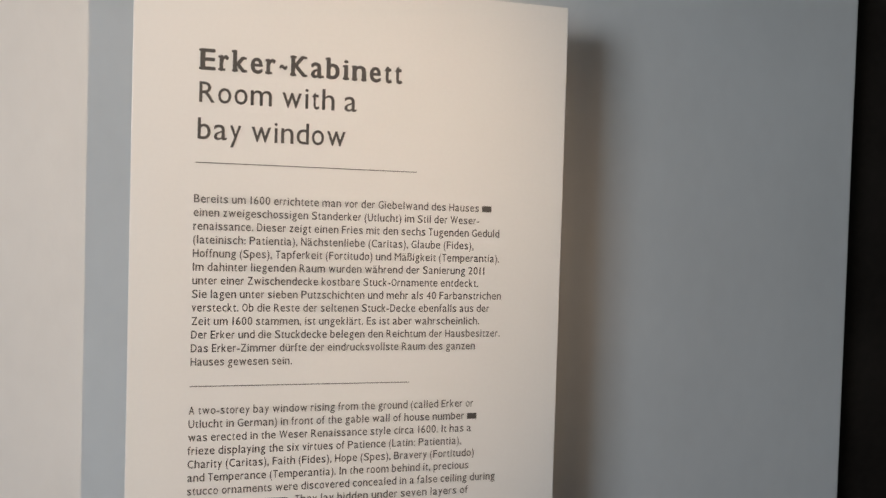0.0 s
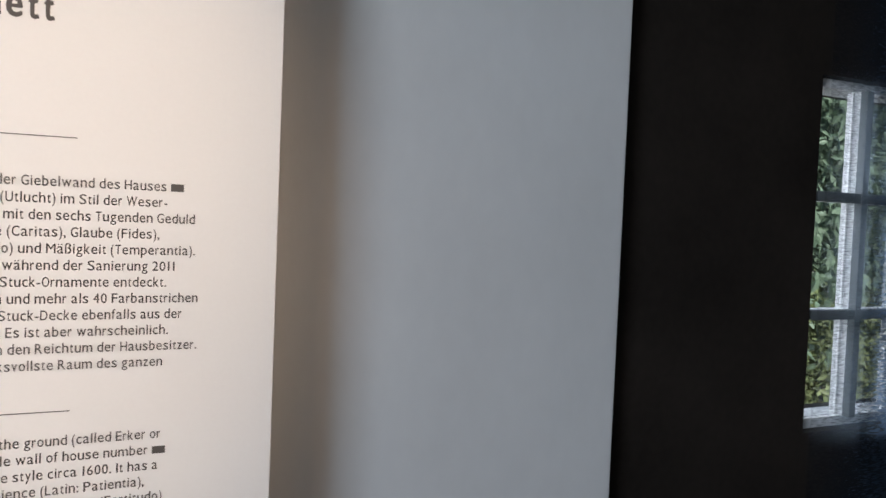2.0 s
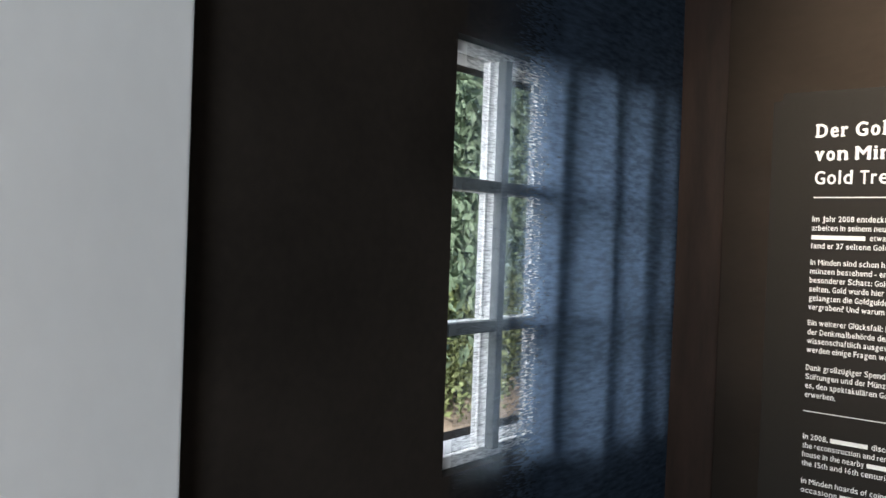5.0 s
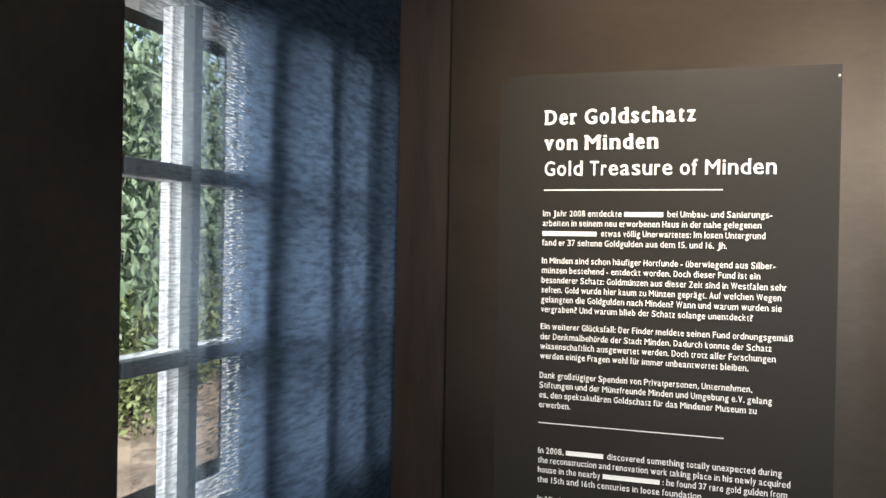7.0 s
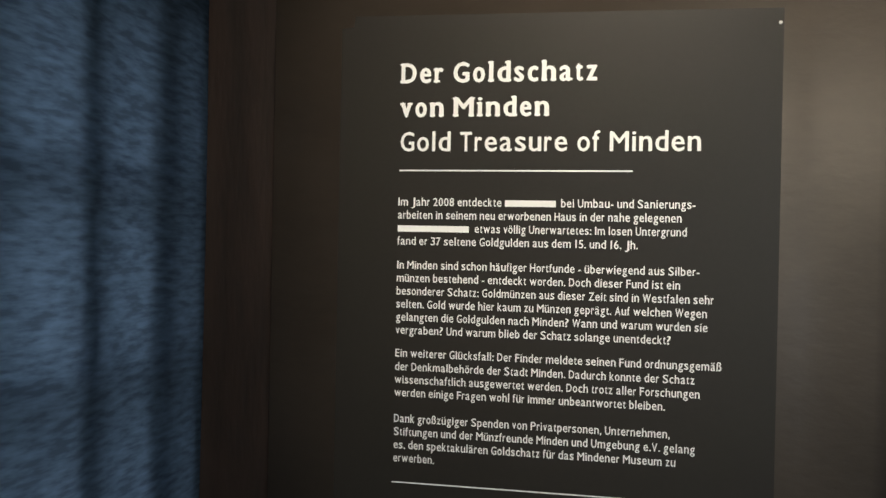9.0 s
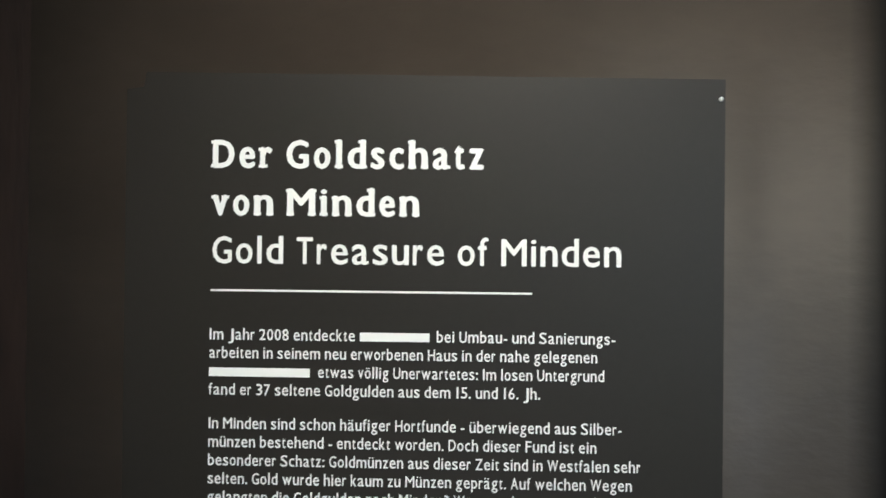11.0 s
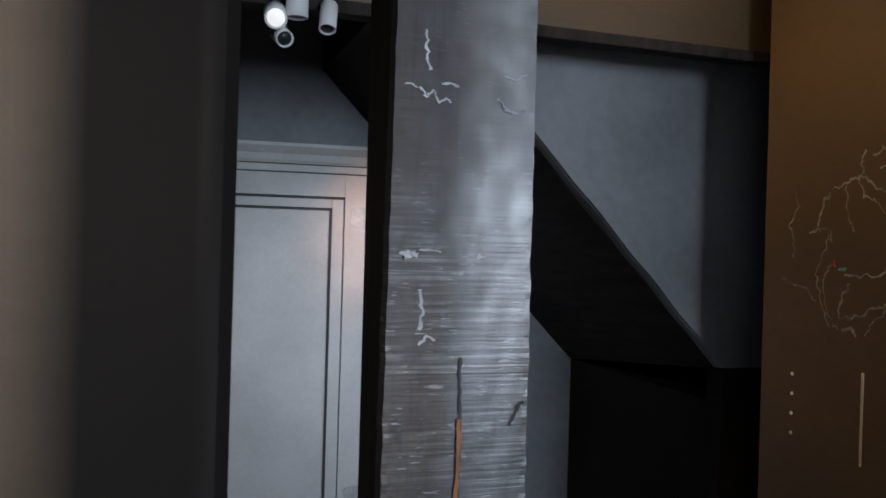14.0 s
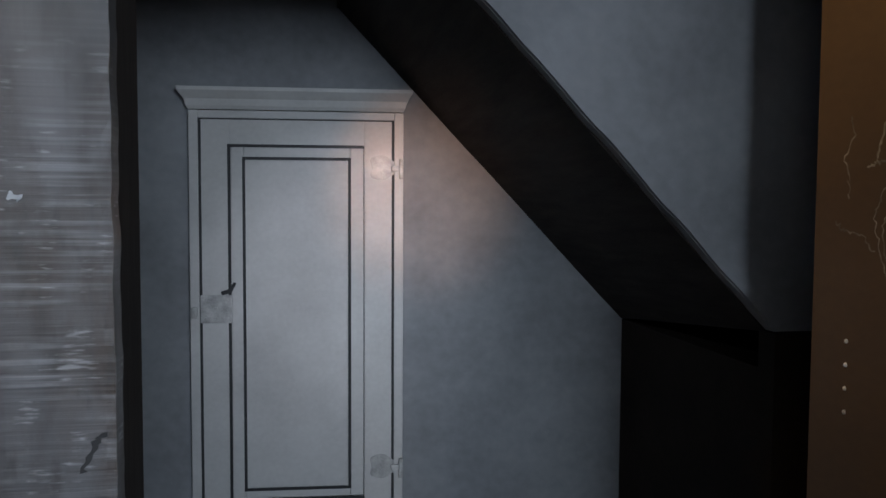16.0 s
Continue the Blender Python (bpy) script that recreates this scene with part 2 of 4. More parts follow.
def post_mat():
    """Old sawn timber with pale wear, saw marks across, stains and some window sheen in the colour."""
    m = mat("worn_grey_timber", (0.040, 0.039, 0.042), 0.4, spec=1.0, vary=0.3, scale=14, fine=70, bump=0.15, stretch=(1, 1, 0.55), depth=0.004)
    n, l = m.node_tree.nodes, m.node_tree.links
    p = n["Principled BSDF"]
    base = p.inputs["Base Color"].links[0].from_socket
    tc = n.new("ShaderNodeTexCoord")

    def noise_node(scale, size, detail):
        mp = n.new("ShaderNodeMapping")
        mp.inputs["Scale"].default_value = scale
        t = n.new("ShaderNodeTexNoise")
        t.inputs["Scale"].default_value, t.inputs["Detail"].default_value = size, detail
        l.new(tc.outputs["Object"], mp.inputs["Vector"])
        l.new(mp.outputs["Vector"], t.inputs["Vector"])
        return t.outputs["Fac"]

    def ranged(s, a, b):
        r = n.new("ShaderNodeMapRange")
        r.inputs[1].default_value, r.inputs[2].default_value = a, b
        l.new(s, r.inputs[0])
        return r.outputs[0]

    def times(a, b):
        k = n.new("ShaderNodeMath")
        k.operation = "MULTIPLY"
        l.new(a, k.inputs[0])
        l.new(b, k.inputs[1])
        return k.outputs[0]

    def span(s, a, b, lo, hi):
        r = n.new("ShaderNodeMapRange")
        for k, v in ((1, a), (2, b), (3, lo), (4, hi)):
            r.inputs[k].default_value = v
        l.new(s, r.inputs[0])
        return r.outputs[0]

    sep = n.new("ShaderNodeSeparateXYZ")
    l.new(tc.outputs["Object"], sep.inputs[0])
    low = span(sep.outputs["Z"], 1.745, 1.675, 0.12, 1.0)
    sheen_side = span(sep.outputs["Y"], -0.945, -0.970, 0.30, 1.0)
    cuts = noise_node((9, 9, 380), 1.0, 5)
    saw = ranged(cuts, 0.47, 0.62)
    nick = ranged(noise_node((60, 60, 520), 1.0, 3), 0.55, 0.66)
    patch = ranged(noise_node((34, 34, 26), 1.0, 7), 0.42, 0.60)
    wear = times(times(saw, patch), low)
    spark = times(times(nick, ranged(noise_node((70, 70, 50), 1.0, 5), 0.52, 0.62)), low)
    blot = ranged(noise_node((40, 40, 16), 1.0, 10), 0.42, 0.60)
    grain = ranged(noise_node((260, 260, 14), 1.0, 5), 0.54, 0.70)
    brown = ranged(noise_node((20, 20, 7), 1.0, 6), 0.40, 0.56)
    pit = times(ranged(noise_node((90, 90, 34), 1.0, 8), 0.56, 0.68), low)
    # pale wear on the right, with part of the window's sheen painted in
    pale = times(times(blot, sheen_side), span(sep.outputs["Z"], 1.80, 1.69, 0.25, 1.0))
    wear = times(wear, span(sep.outputs["Z"], 1.555, 1.60, 0.35, 1.0))
    brown = times(brown, span(sep.outputs["Z"], 1.70, 1.62, 0.35, 1.0))
    matt = n.new("ShaderNodeMath")
    matt.operation = "ADD"
    l.new(span(noise_node((60, 60, 44), 1.0, 9), 0.36, 0.64, -0.03, 0.05), matt.inputs[0])
    l.new(span(sep.outputs["Y"], -0.945, -0.975, 0.54, 0.36), matt.inputs[1])
    l.new(span(sep.outputs["Y"], -0.940, -0.975, 0.5, 1.0), p.inputs["Specular IOR Level"])
    topmost = n.new("ShaderNodeMath")
    topmost.operation = "ADD"
    l.new(matt.outputs[0], topmost.inputs[0])
    l.new(span(sep.outputs["Z"], 1.70, 1.76, 0.0, 0.12), topmost.inputs[1])
    rough = topmost.outputs[0]
    l.new(rough, p.inputs["Roughness"])
    ridges = n.new("ShaderNodeBump")
    ridges.inputs["Strength"].default_value, ridges.inputs["Distance"].default_value = 0.35, 0.0010
    l.new(times(cuts, low), ridges.inputs["Height"])
    l.new(p.inputs["Normal"].links[0].from_socket, ridges.inputs["Normal"])
    l.new(ridges.outputs["Normal"], p.inputs["Normal"])
    for fac, color, amount in ((brown, (0.045, 0.030, 0.022), 0.9), (grain, (0.018, 0.016, 0.015), 0.5), (pale, (0.15, 0.155, 0.17), 0.35), (pit, (0.016, 0.014, 0.013), 0.75), (wear, (0.30, 0.31, 0.33), 0.42), (spark, (0.50, 0.51, 0.53), 0.45)):
        k = n.new("ShaderNodeMath")
        k.operation, k.inputs[1].default_value = "MULTIPLY", amount
        l.new(fac, k.inputs[0])
        mx = n.new("ShaderNodeMixRGB")
        mx.inputs[2].default_value = (*color, 1)
        l.new(k.outputs[0], mx.inputs[0])
        l.new(base, mx.inputs[1])
        base = mx.outputs[0]
    l.new(base, p.inputs["Base Color"])
    return m


POST_WOOD = post_mat()


# ---- building helpers ----
def surface(origin, along):
    """The pose of an upright surface: x along it to the right, y up, z out of it towards the room."""
    u, v = Vector(along).normalized(), Vector((0, 0, 1))
    w = u.cross(v)
    return Matrix(((u.x, v.x, w.x, origin[0]), (u.y, v.y, w.y, origin[1]), (u.z, v.z, w.z, origin[2]), (0, 0, 0, 1)))


ON_A = surface((0, 0, 0), (1, 0, 0))
ON_B = surface((1.694, 0, 0), (0, -1, 0))
TURN = radians(4.8)
ON_D = surface((3.777, -2.295, 0), (-math.sin(TURN), -math.cos(TURN), 0))
ON_R = surface((0, -1.99, 0), (-1, 0, 0))
UP = Matrix.Identity(4)


def box(bm, a, b, bevel=0.0):
    """Adds a box between two corners, its edges bevelled."""
    lo = [min(p, q) for p, q in zip(a, b)]
    hi = [max(p, q) for p, q in zip(a, b)]
    made = bmesh.ops.create_cube(bm, size=1.0)["verts"]
    for v in made:
        v.co = Vector([lo[i] + (v.co[i] + 0.5) * (hi[i] - lo[i]) for i in range(3)])
    if bevel:
        edges = list({e for v in made for e in v.link_edges})
        bmesh.ops.bevel(bm, geom=edges, offset=bevel, segments=2, profile=0.6, affect="EDGES")
    return bm


def boxes(*pairs, bevel=0.0):
    bm = bmesh.new()
    for a, b in pairs:
        box(bm, a, b, bevel)
    return bm


def prism(points, z0, z1, bevel=0.0):
    """A flat outline pushed from z0 to z1."""
    bm = bmesh.new()
    face = bm.faces.new([bm.verts.new((x, y, z0)) for x, y in points])
    top = bmesh.ops.extrude_face_region(bm, geom=[face])["geom"]
    for v in top:
        if isinstance(v, bmesh.types.BMVert):
            v.co.z = z1
    bmesh.ops.recalc_face_normals(bm, faces=bm.faces)
    if bevel:
        bmesh.ops.bevel(bm, geom=list(bm.edges), offset=bevel, segments=2, affect="EDGES")
    return bm


def lathe(profile, steps=24):
    """A turned shape round the y axis from (radius, height) pairs."""
    bm = bmesh.new()
    rings = [[bm.verts.new((r * math.cos(2 * math.pi * i / steps), h, r * math.sin(2 * math.pi * i / steps))) for i in range(steps)] for r, h in profile]
    for a, b in zip(rings, rings[1:]):
        for i in range(steps):
            bm.faces.new((a[i], a[(i + 1) % steps], b[(i + 1) % steps], b[i]))
    bm.faces.new(rings[0])
    bm.faces.new(rings[-1])
    bmesh.ops.recalc_face_normals(bm, faces=bm.faces)
    for f in bm.faces:
        f.smooth = len(f.verts) == 4
    return bm


def part(name, bm, material, parent=None, label="", m=None):
    data = bpy.data.meshes.new(name)
    bm.to_mesh(data)
    bm.free()
    data.materials.append(material)
    ob = new(name, data)
    if parent is not None:
        ob.parent = parent
    if m is not None:
        ob.matrix_basis = m
    if label:
        ob["label"] = label
    return ob


def thing(name, m, label, category, group="", kind=""):
    return tagged(placed(new(name), m), label, category, group, kind)


def placed(ob, m):
    ob.matrix_basis = m
    return ob


def setting(name, bm, material, label, m=None):
    return tagged(part(name, bm, material, None, "", m), label, "", "", "structure")


def wire(points, radius):
    """A thin strip that follows points drawn on a surface, with uneven breadth."""
    bm = bmesh.new()
    rows = []
    for i, (x, y) in enumerate(points):
        a, b = points[max(0, i - 1)], points[min(len(points) - 1, i + 1)]
        d = Vector((b[0] - a[0], b[1] - a[1]))
        d = d.normalized() if d.length > 1e-9 else Vector((1, 0))
        r = radius * random.uniform(0.5, 1.4)
        rows.append((bm.verts.new((x - d.y * r, y + d.x * r, 0)), bm.verts.new((x + d.y * r, y - d.x * r, 0))))
    for (a, b), (c, d) in zip(rows, rows[1:]):
        bm.faces.new((a, b, d, c))
    for f in bm.faces:
        f.normal_update()
        if f.normal.z < 0:
            f.normal_flip()
    return bm


# ---- lettering ----
SANS = {" ": .25, "I": .26, "J": .50, "M": .76, "W": .86, "E": .53, "F": .52, "L": .51, "T": .53, "A": .62, "i": .25, "l": .26, "j": .26, "f": .33, "t": .36, "r": .37,
        "m": .83, "w": .78, "s": .50, "c": .49, "k": .51, "v": .49, "x": .49, "y": .49, "z": .48, "1": .40, ".": .24, ",": .24, ":": .25, "-": .36, "(": .32, ")": .32, "?": .47}
SLAB = {" ": .25, "D": .72, "e": .56, "r": .46, "G": .74, "o": .58, "l": .33, "d": .62, "s": .50, "c": .52, "h": .64, "a": .57, "t": .40, "z": .52, "v": .57, "n": .65,
        "M": .90, "i": .34, "E": .66, "k": .62, "K": .72, "b": .62, "~": .42}
# the slabs of the bold face: where along the letter, at base, x-height or top, reach to either side
SERIFS = {"D": [(.09, 0, .17, 0), (.09, 2, .17, 0)], "E": [(.12, 0, .17, .1), (.12, 2, .17, .1)], "K": [(.1, 0, .16, .15), (.1, 2, .16, .15), (.92, 0, .14, .1), (.86, 2, .16, .12)],
          "M": [(.08, 0, .15, .15), (.92, 0, .15, .15), (.08, 2, .17, .05), (.92, 2, .05, .17)], "r": [(.16, 0, .15, .18), (.16, 1, .16, 0)], "k": [(.1, 0, .14, .15), (.1, 2, .16, 0), (.92, 0, .12, .1), (.84, 1, .15, .12)],
          "a": [(.9, 0, 0, .14)], "b": [(.1, 2, .16, 0)], "i": [(.5, 0, .16, .16), (.5, 1, .17, 0)], "n": [(.12, 0, .14, .15), (.88, 0, .14, .14), (.12, 1, .15, 0)], "l": [(.5, 0, .16, .16), (.5, 2, .17, 0)],
          "d": [(.9, 0, 0, .15), (.88, 2, .17, 0)], "h": [(.12, 0, .14, .15), (.88, 0, .14, .14), (.12, 2, .15, 0)], "v": [(.1, 1, .13, .15), (.9, 1, .15, .13)], "t": [(.8, 0, 0, .12)]}


@functools.lru_cache(maxsize=None)
def glyph(char):
    """The built-in font's outline of one character: its corners and faces."""
    curve = bpy.data.curves.new("lettering", "FONT")
    curve.body, curve.resolution_u = char, 3
    ob = bpy.data.objects.new("lettering", curve)
    mesh = bpy.data.meshes.new_from_object(ob)
    bpy.data.objects.remove(ob)
    bpy.data.curves.remove(curve)
    found = [(v.co.x, v.co.y) for v in mesh.vertices], [tuple(f.vertices) for f in mesh.polygons]
    bpy.data.meshes.remove(mesh)
    return found


def tall(char):
    return max(y for x, y in glyph(char)[0])


CAP, SMALL, LONG = tall("H"), tall("x"), tall("l")


def lifted(char, y):
    """Small letters are drawn taller than the built-in ones, as the boards' typeface has them."""
    if not char.islower() or y <= 0:
        return y
    k = 0.735 * CAP
    return y * k / SMALL if y <= SMALL else k + (y - SMALL) * (1.04 * CAP - k) / (LONG - SMALL)


def line(parent, pieces, u0, u1, base, cap, ink, out, bold=0.0, name="text_line", slab=False):
    """One printed line from u0 to u1 on its board. A piece that starts with # is a plain bar as long as that text."""
    table = SLAB if slab else SANS

    def width(c):
        return table.get(c, 0.62 if c.isupper() else 0.545)

    total = sum(width(c) for p in pieces for c in p.strip("#")) - 0.06
    sx, sy, pen = (u1 - u0) / total, cap / CAP, -0.03
    strokes = [(0.0, 0.0), (bold, 0.0), (-bold, 0.0), (0.0, bold * 0.6), (0.0, -bold * 0.6)] if bold else [(0.0, 0.0)]
    verts, faces = [], []

    def quad(x0, y0, x1, y1, z):
        n = len(verts)
        verts.extend(((x0, y0, z), (x1, y0, z), (x1, y1, z), (x0, y1, z)))
        faces.append((n, n + 1, n + 2, n + 3))

    for p in pieces:
        if p.startswith("#"):
            wide = sum(width(c) for c in p.strip("#"))
            quad(u0 + (pen + 0.04) * sx, base, u0 + (pen + wide * 0.96) * sx, base + cap * 0.8, out)
            pen += wide
            continue
        for c in p:
            w = width(c)
            shape, polygons = glyph(c)
            if not shape:
                pen += w
                continue
            left, right = min(x for x, y in shape), max(x for x, y in shape)
            room = (w - (0.13 if slab else 0.105)) * sx - 2 * bold * sy
            grow = room / (right - left) if c not in "ilIj.,:1f" else min(sy, 1.2 * room / (right - left))
            start = u0 + (pen + w / 2) * sx - (right - left) * grow / 2
            for k, (dx, dy) in enumerate(strokes):
                n = len(verts)
                verts.extend((start + (x - left) * grow + dx * sy, base + (lifted(c, y) + dy) * sy, out + 0.00003 * k) for x, y in shape)
                faces.extend(tuple(n + i for i in f) for f in polygons)
            for place, level, before, after in SERIFS.get(c, ()) if slab else ():
                x = start + (right - left) * grow * place
                top = (0.115 * CAP, lifted("x", SMALL), CAP * (1.04 if c.islower() else 1.0))[level] * sy
                quad(x - before * cap, base + top - 0.115 * cap, x + after * cap, base + top, out + 0.0002)
            pen += w
    data = bpy.data.meshes.new(name)
    data.from_pydata(verts, [], faces)
    data.materials.append(ink)
    ob = new(name, data)
    ob.parent = parent


def rule(parent, u0, u1, z, thick, ink, out):
    part("printed_rule", boxes(((u0, z - thick / 2, out), (u1, z + thick / 2, out + 0.0003))), ink, parent)


# ---- the room's shell ----
setting("floor", boxes(((-2.8, -3.8, -0.1), (4.3, 0.6, 0.0))), FLOOR, "dark wooden floor of the old house")
setting("ceiling", boxes(((-2.8, -3.8, 2.75), (4.3, 0.6, 2.9))), CEIL, "plain painted ceiling")
setting("wall_north", boxes(((-2.6, 0.092, 0.0), (0.609, 0.40, 2.75)), bevel=0.003), WHITE_WALL, "white plastered wall with uneven brushed paint")
setting("wall_west", boxes(((-2.8, -3.8, 0.0), (-2.6, -2.85, 2.75)), ((-2.8, -1.35, 0.0), (-2.6, 0.40, 2.75)), ((-2.8, -2.85, 0.0), (-2.6, -1.35, 1.38)), ((-2.8, -2.85, 2.62), (-2.6, -1.35, 2.75))), ROOM, "plain painted wall with a window opening")
setting("wall_south", boxes(((-2.6, -3.8, 0.0), (4.3, -3.6, 2.75))), ROOM, "plain painted wall")
# black wall round the window
WX0, WX1, WZ0, WZ1 = 1.053, 1.668, 1.197, 1.828
setting("wall_window", boxes(((0.609, 0.1255, 0.0), (WX0, 0.30, 2.75)), ((WX0, 0.1255, 0.0), (1.80, 0.30, WZ0)), ((WX0, 0.1255, WZ1), (1.80, 0.30, 2.75)), ((WX1, 0.1255, WZ0), (1.80, 0.30, WZ1))), BLACK_WALL, "matt black wall round a window")
setting("wall_return", boxes(((1.722, -0.012, 0.0), (1.80, 0.1255, 2.75))), REVEAL, "red-brown timber return beside the window, with shade put into its colour")
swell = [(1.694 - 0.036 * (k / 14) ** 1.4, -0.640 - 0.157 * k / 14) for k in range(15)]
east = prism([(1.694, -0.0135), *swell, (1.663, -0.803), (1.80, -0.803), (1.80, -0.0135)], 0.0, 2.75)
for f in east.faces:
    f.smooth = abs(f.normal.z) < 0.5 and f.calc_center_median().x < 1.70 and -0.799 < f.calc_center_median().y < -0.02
setting("wall_east", east, GREY_WALL, "brown-grey painted wall with shade put into the colour of its swelling end")
# the alcove behind the header
setting("wall_alcove", boxes(((-3.2, 0.0, -0.2), (0.9, 2.75, 0.0))), BLUE_WALL, "slate-grey plastered wall of the alcove", ON_D)
setting("wall_alcove_side", boxes(((1.80, 0.30, 0.0), (4.3, 0.5, 2.75))), BLACK_WALL, "dark side wall of the alcove")
setting("wall_alcove_end", boxes(((2.83, -2.95, 0.0), (4.3, -2.80, 2.75))), BLACK_WALL, "dark end wall of the alcove")
# unseen wall, added to keep stray light off the stair's side
setting("unseen_light_block", boxes(((2.58, -3.6, 0.0), (2.74, -2.055, 2.75))), ROOM, "unseen wall added behind the exhibit board to block light")
setting("header", boxes(((2.83, -2.95, 2.141), (2.858, 0.30, 2.75))), BROWN, "brown header above the alcove's opening")
setting("trim", boxes(((2.815, -2.95, 2.114), (2.862, 0.30, 2.139)), bevel=0.003), TIMBER, "black moulding under the header")

# ---- underside and side of the stair in the alcove ----
def rise(u, back=False):
    """The height of the stair's underside, at its front or at the alcove's wall, u to the south."""
    return (1.316 if back else 1.408) + (1.075 if back else 1.030) * (2.070 - u)


ON_S = surface((3.0, 0, 0), (0, -1, 0))
soffit = bmesh.new()
edge = [2.075, 1.65, 1.225]
rows = [[soffit.verts.new((u, rise(u, w < -0.5) + lift, w)) for u in edge] for w, lift in ((-0.93, 0.0), (-0.031, 0.0), (-0.031, 0.10), (-0.93, 0.10))]
for k in range(4):
    a, d = rows[k], rows[(k + 1) % 4]
    for i in range(2):
        soffit.faces.new((a[i], a[i + 1], d[i + 1], d[i]))
bmesh.ops.recalc_face_normals(soffit, faces=soffit.faces)
box(soffit, (1.225, rise(1.225, True), -0.93), (1.30, 2.75, -0.031))
setting("stair_soffit", soffit, TIMBER, "black sloping underside of a stair", ON_S)
ragged = [(2.075 - 0.85 * k / 40, rise(2.075 - 0.85 * k / 40) + 0.004 + 0.005 * noise.noise(Vector((k * 0.45, 2.0, 0.3)))) for k in range(41)]
stair_wall = prism([*ragged, (1.225, 2.75), (2.80, 2.75), (2.80, ragged[0][1])], -0.03, 0.0)
setting("stair_wall", stair_wall, BLUE_WALL, "slate-grey plastered side of the stair with a ragged lower edge", ON_S)
lip = prism([*[(u, v + 0.002) for u, v in ragged], *[(u + 0.012 + 0.012 * noise.noise(Vector((u * 9, 5, 0))), v + 0.030 + 0.02 * noise.noise(Vector((u * 7, 1, 0)))) for u, v in reversed(ragged)]], 0.0, 0.011, 0.0)
setting("stair_edge", lip, BLUE_WALL, "raised plaster edge along the stair", ON_S)
setting("stair_end", boxes(((2.078, 0.0, -0.93), (2.80, 1.320, 0.0)), ((2.078, 1.320, -0.06), (2.80, 1.402, 0.0))), BLACK_WALL, "black boarded end below the stair", ON_S)

# ---- window ----
window = tagged(placed(new("window_1"), UP), "white-painted small-paned window seen through a scrim", "window", "", "structure")
COLS = [1.183 + 0.1315 * i for i in range(4)]
ROWS = [1.4055, 1.6175]
part("window_frame", boxes(((WX0 - 0.004, 0.150, WZ0 - 0.004), (WX0 + 0.010, 0.215, WZ1 + 0.004)), ((WX1 - 0.02, 0.150, WZ0 - 0.004), (WX1 + 0.004, 0.215, WZ1 + 0.004)),
                           ((WX0 + 0.010, 0.150, WZ0 - 0.004), (WX1 - 0.02, 0.215, WZ0 + 0.018)), ((WX0 + 0.010, 0.150, WZ1 - 0.016), (WX1 - 0.02, 0.215, WZ1 + 0.004)), bevel=0.002), FRAME_WHITE, window)
for x in COLS:
    bar = part("upright_bar", boxes(((x - 0.005, 0.145, WZ0 + 0.018), (x + 0.005, 0.159, WZ1 - 0.016)), ((x - 0.009, 0.158, WZ0 + 0.018), (x + 0.009, 0.172, WZ1 - 0.016)), bevel=0.0015), FRAME_WHITE, window)
    part("inner_moulding", boxes(((x - 0.008, 0.128, WZ0 + 0.018), (x + 0.008, 0.144, WZ1 - 0.016)), bevel=0.002), BACKLIT_PAINT, bar, "inner moulding with backlit shade put into its colour")
for z in ROWS:
    bar = part("cross_bar", boxes(((WX0 + 0.010, 0.146, z - 0.009), (WX1 - 0.02, 0.172, z + 0.009)), bevel=0.002), FRAME_WHITE, window)
    part("inner_moulding", boxes(((WX0 + 0.010, 0.130, z - 0.009), (WX1 - 0.02, 0.1455, z + 0.009)), bevel=0.002), BACKLIT_PAINT, bar, "inner moulding with backlit shade put into its colour")
edges_x, edges_z = [WX0 + 0.010, *COLS, WX1 - 0.02], [WZ0 + 0.018, *ROWS, WZ1 - 0.016]
for x0, x1 in zip(edges_x, edges_x[1:]):
    for z0, z1 in zip(edges_z, edges_z[1:]):
        pane = part("pane", boxes(((x0, 0.160, z0), (x1, 0.163, z1))), GLASS, window)
        pane.visible_shadow = False


def scrim():
    """A sheer hanging cloth that falls flat at one side and in folds at the other."""
    bm = bmesh.new()
    nx, nz, grid = 150, 40, []
    for i in range(nx + 1):
        x = 1.056 + (1.716 - 1.056) * i / nx
        fold = min(1.0, max(0.0, (x - 1.30) / 0.15))
        row = []
        for j in range(nz + 1):
            z = 0.62 + (2.45 - 0.62) * j / nz
            y = 0.112 - fold * (0.020 + 0.0030 * math.sin((x - 1.30) * 21 + 0.5 * math.sin(x * 9 + z * 0.7) + 0.35 * math.sin(z * 3.1))) + 0.0015 * math.sin(z * 5 + x * 20)
            row.append(bm.verts.new((x, y, z)))
        grid.append(row)
    for a, b in zip(grid, grid[1:]):
        for j in range(nz):
            f = bm.faces.new((a[j], b[j], b[j + 1], a[j + 1]))
            f.smooth = True
    return bm


curtain = thing("curtain", UP, "sheer blue-grey scrim hanging in front of the window", "curtain")
part("cloth", scrim(), SCRIM, curtain)
part("curtain_rail", boxes(((1.05, 0.085, 2.45), (1.718, 0.123, 2.475)), bevel=0.003), LAMP_DARK, curtain)

# ---- garden outside ----
setting("ground", boxes(((-900, 0.41, -0.75), (900, 1800, -0.7))), GROUND, "gravel and earth outside the house")
rng = random.Random(7)


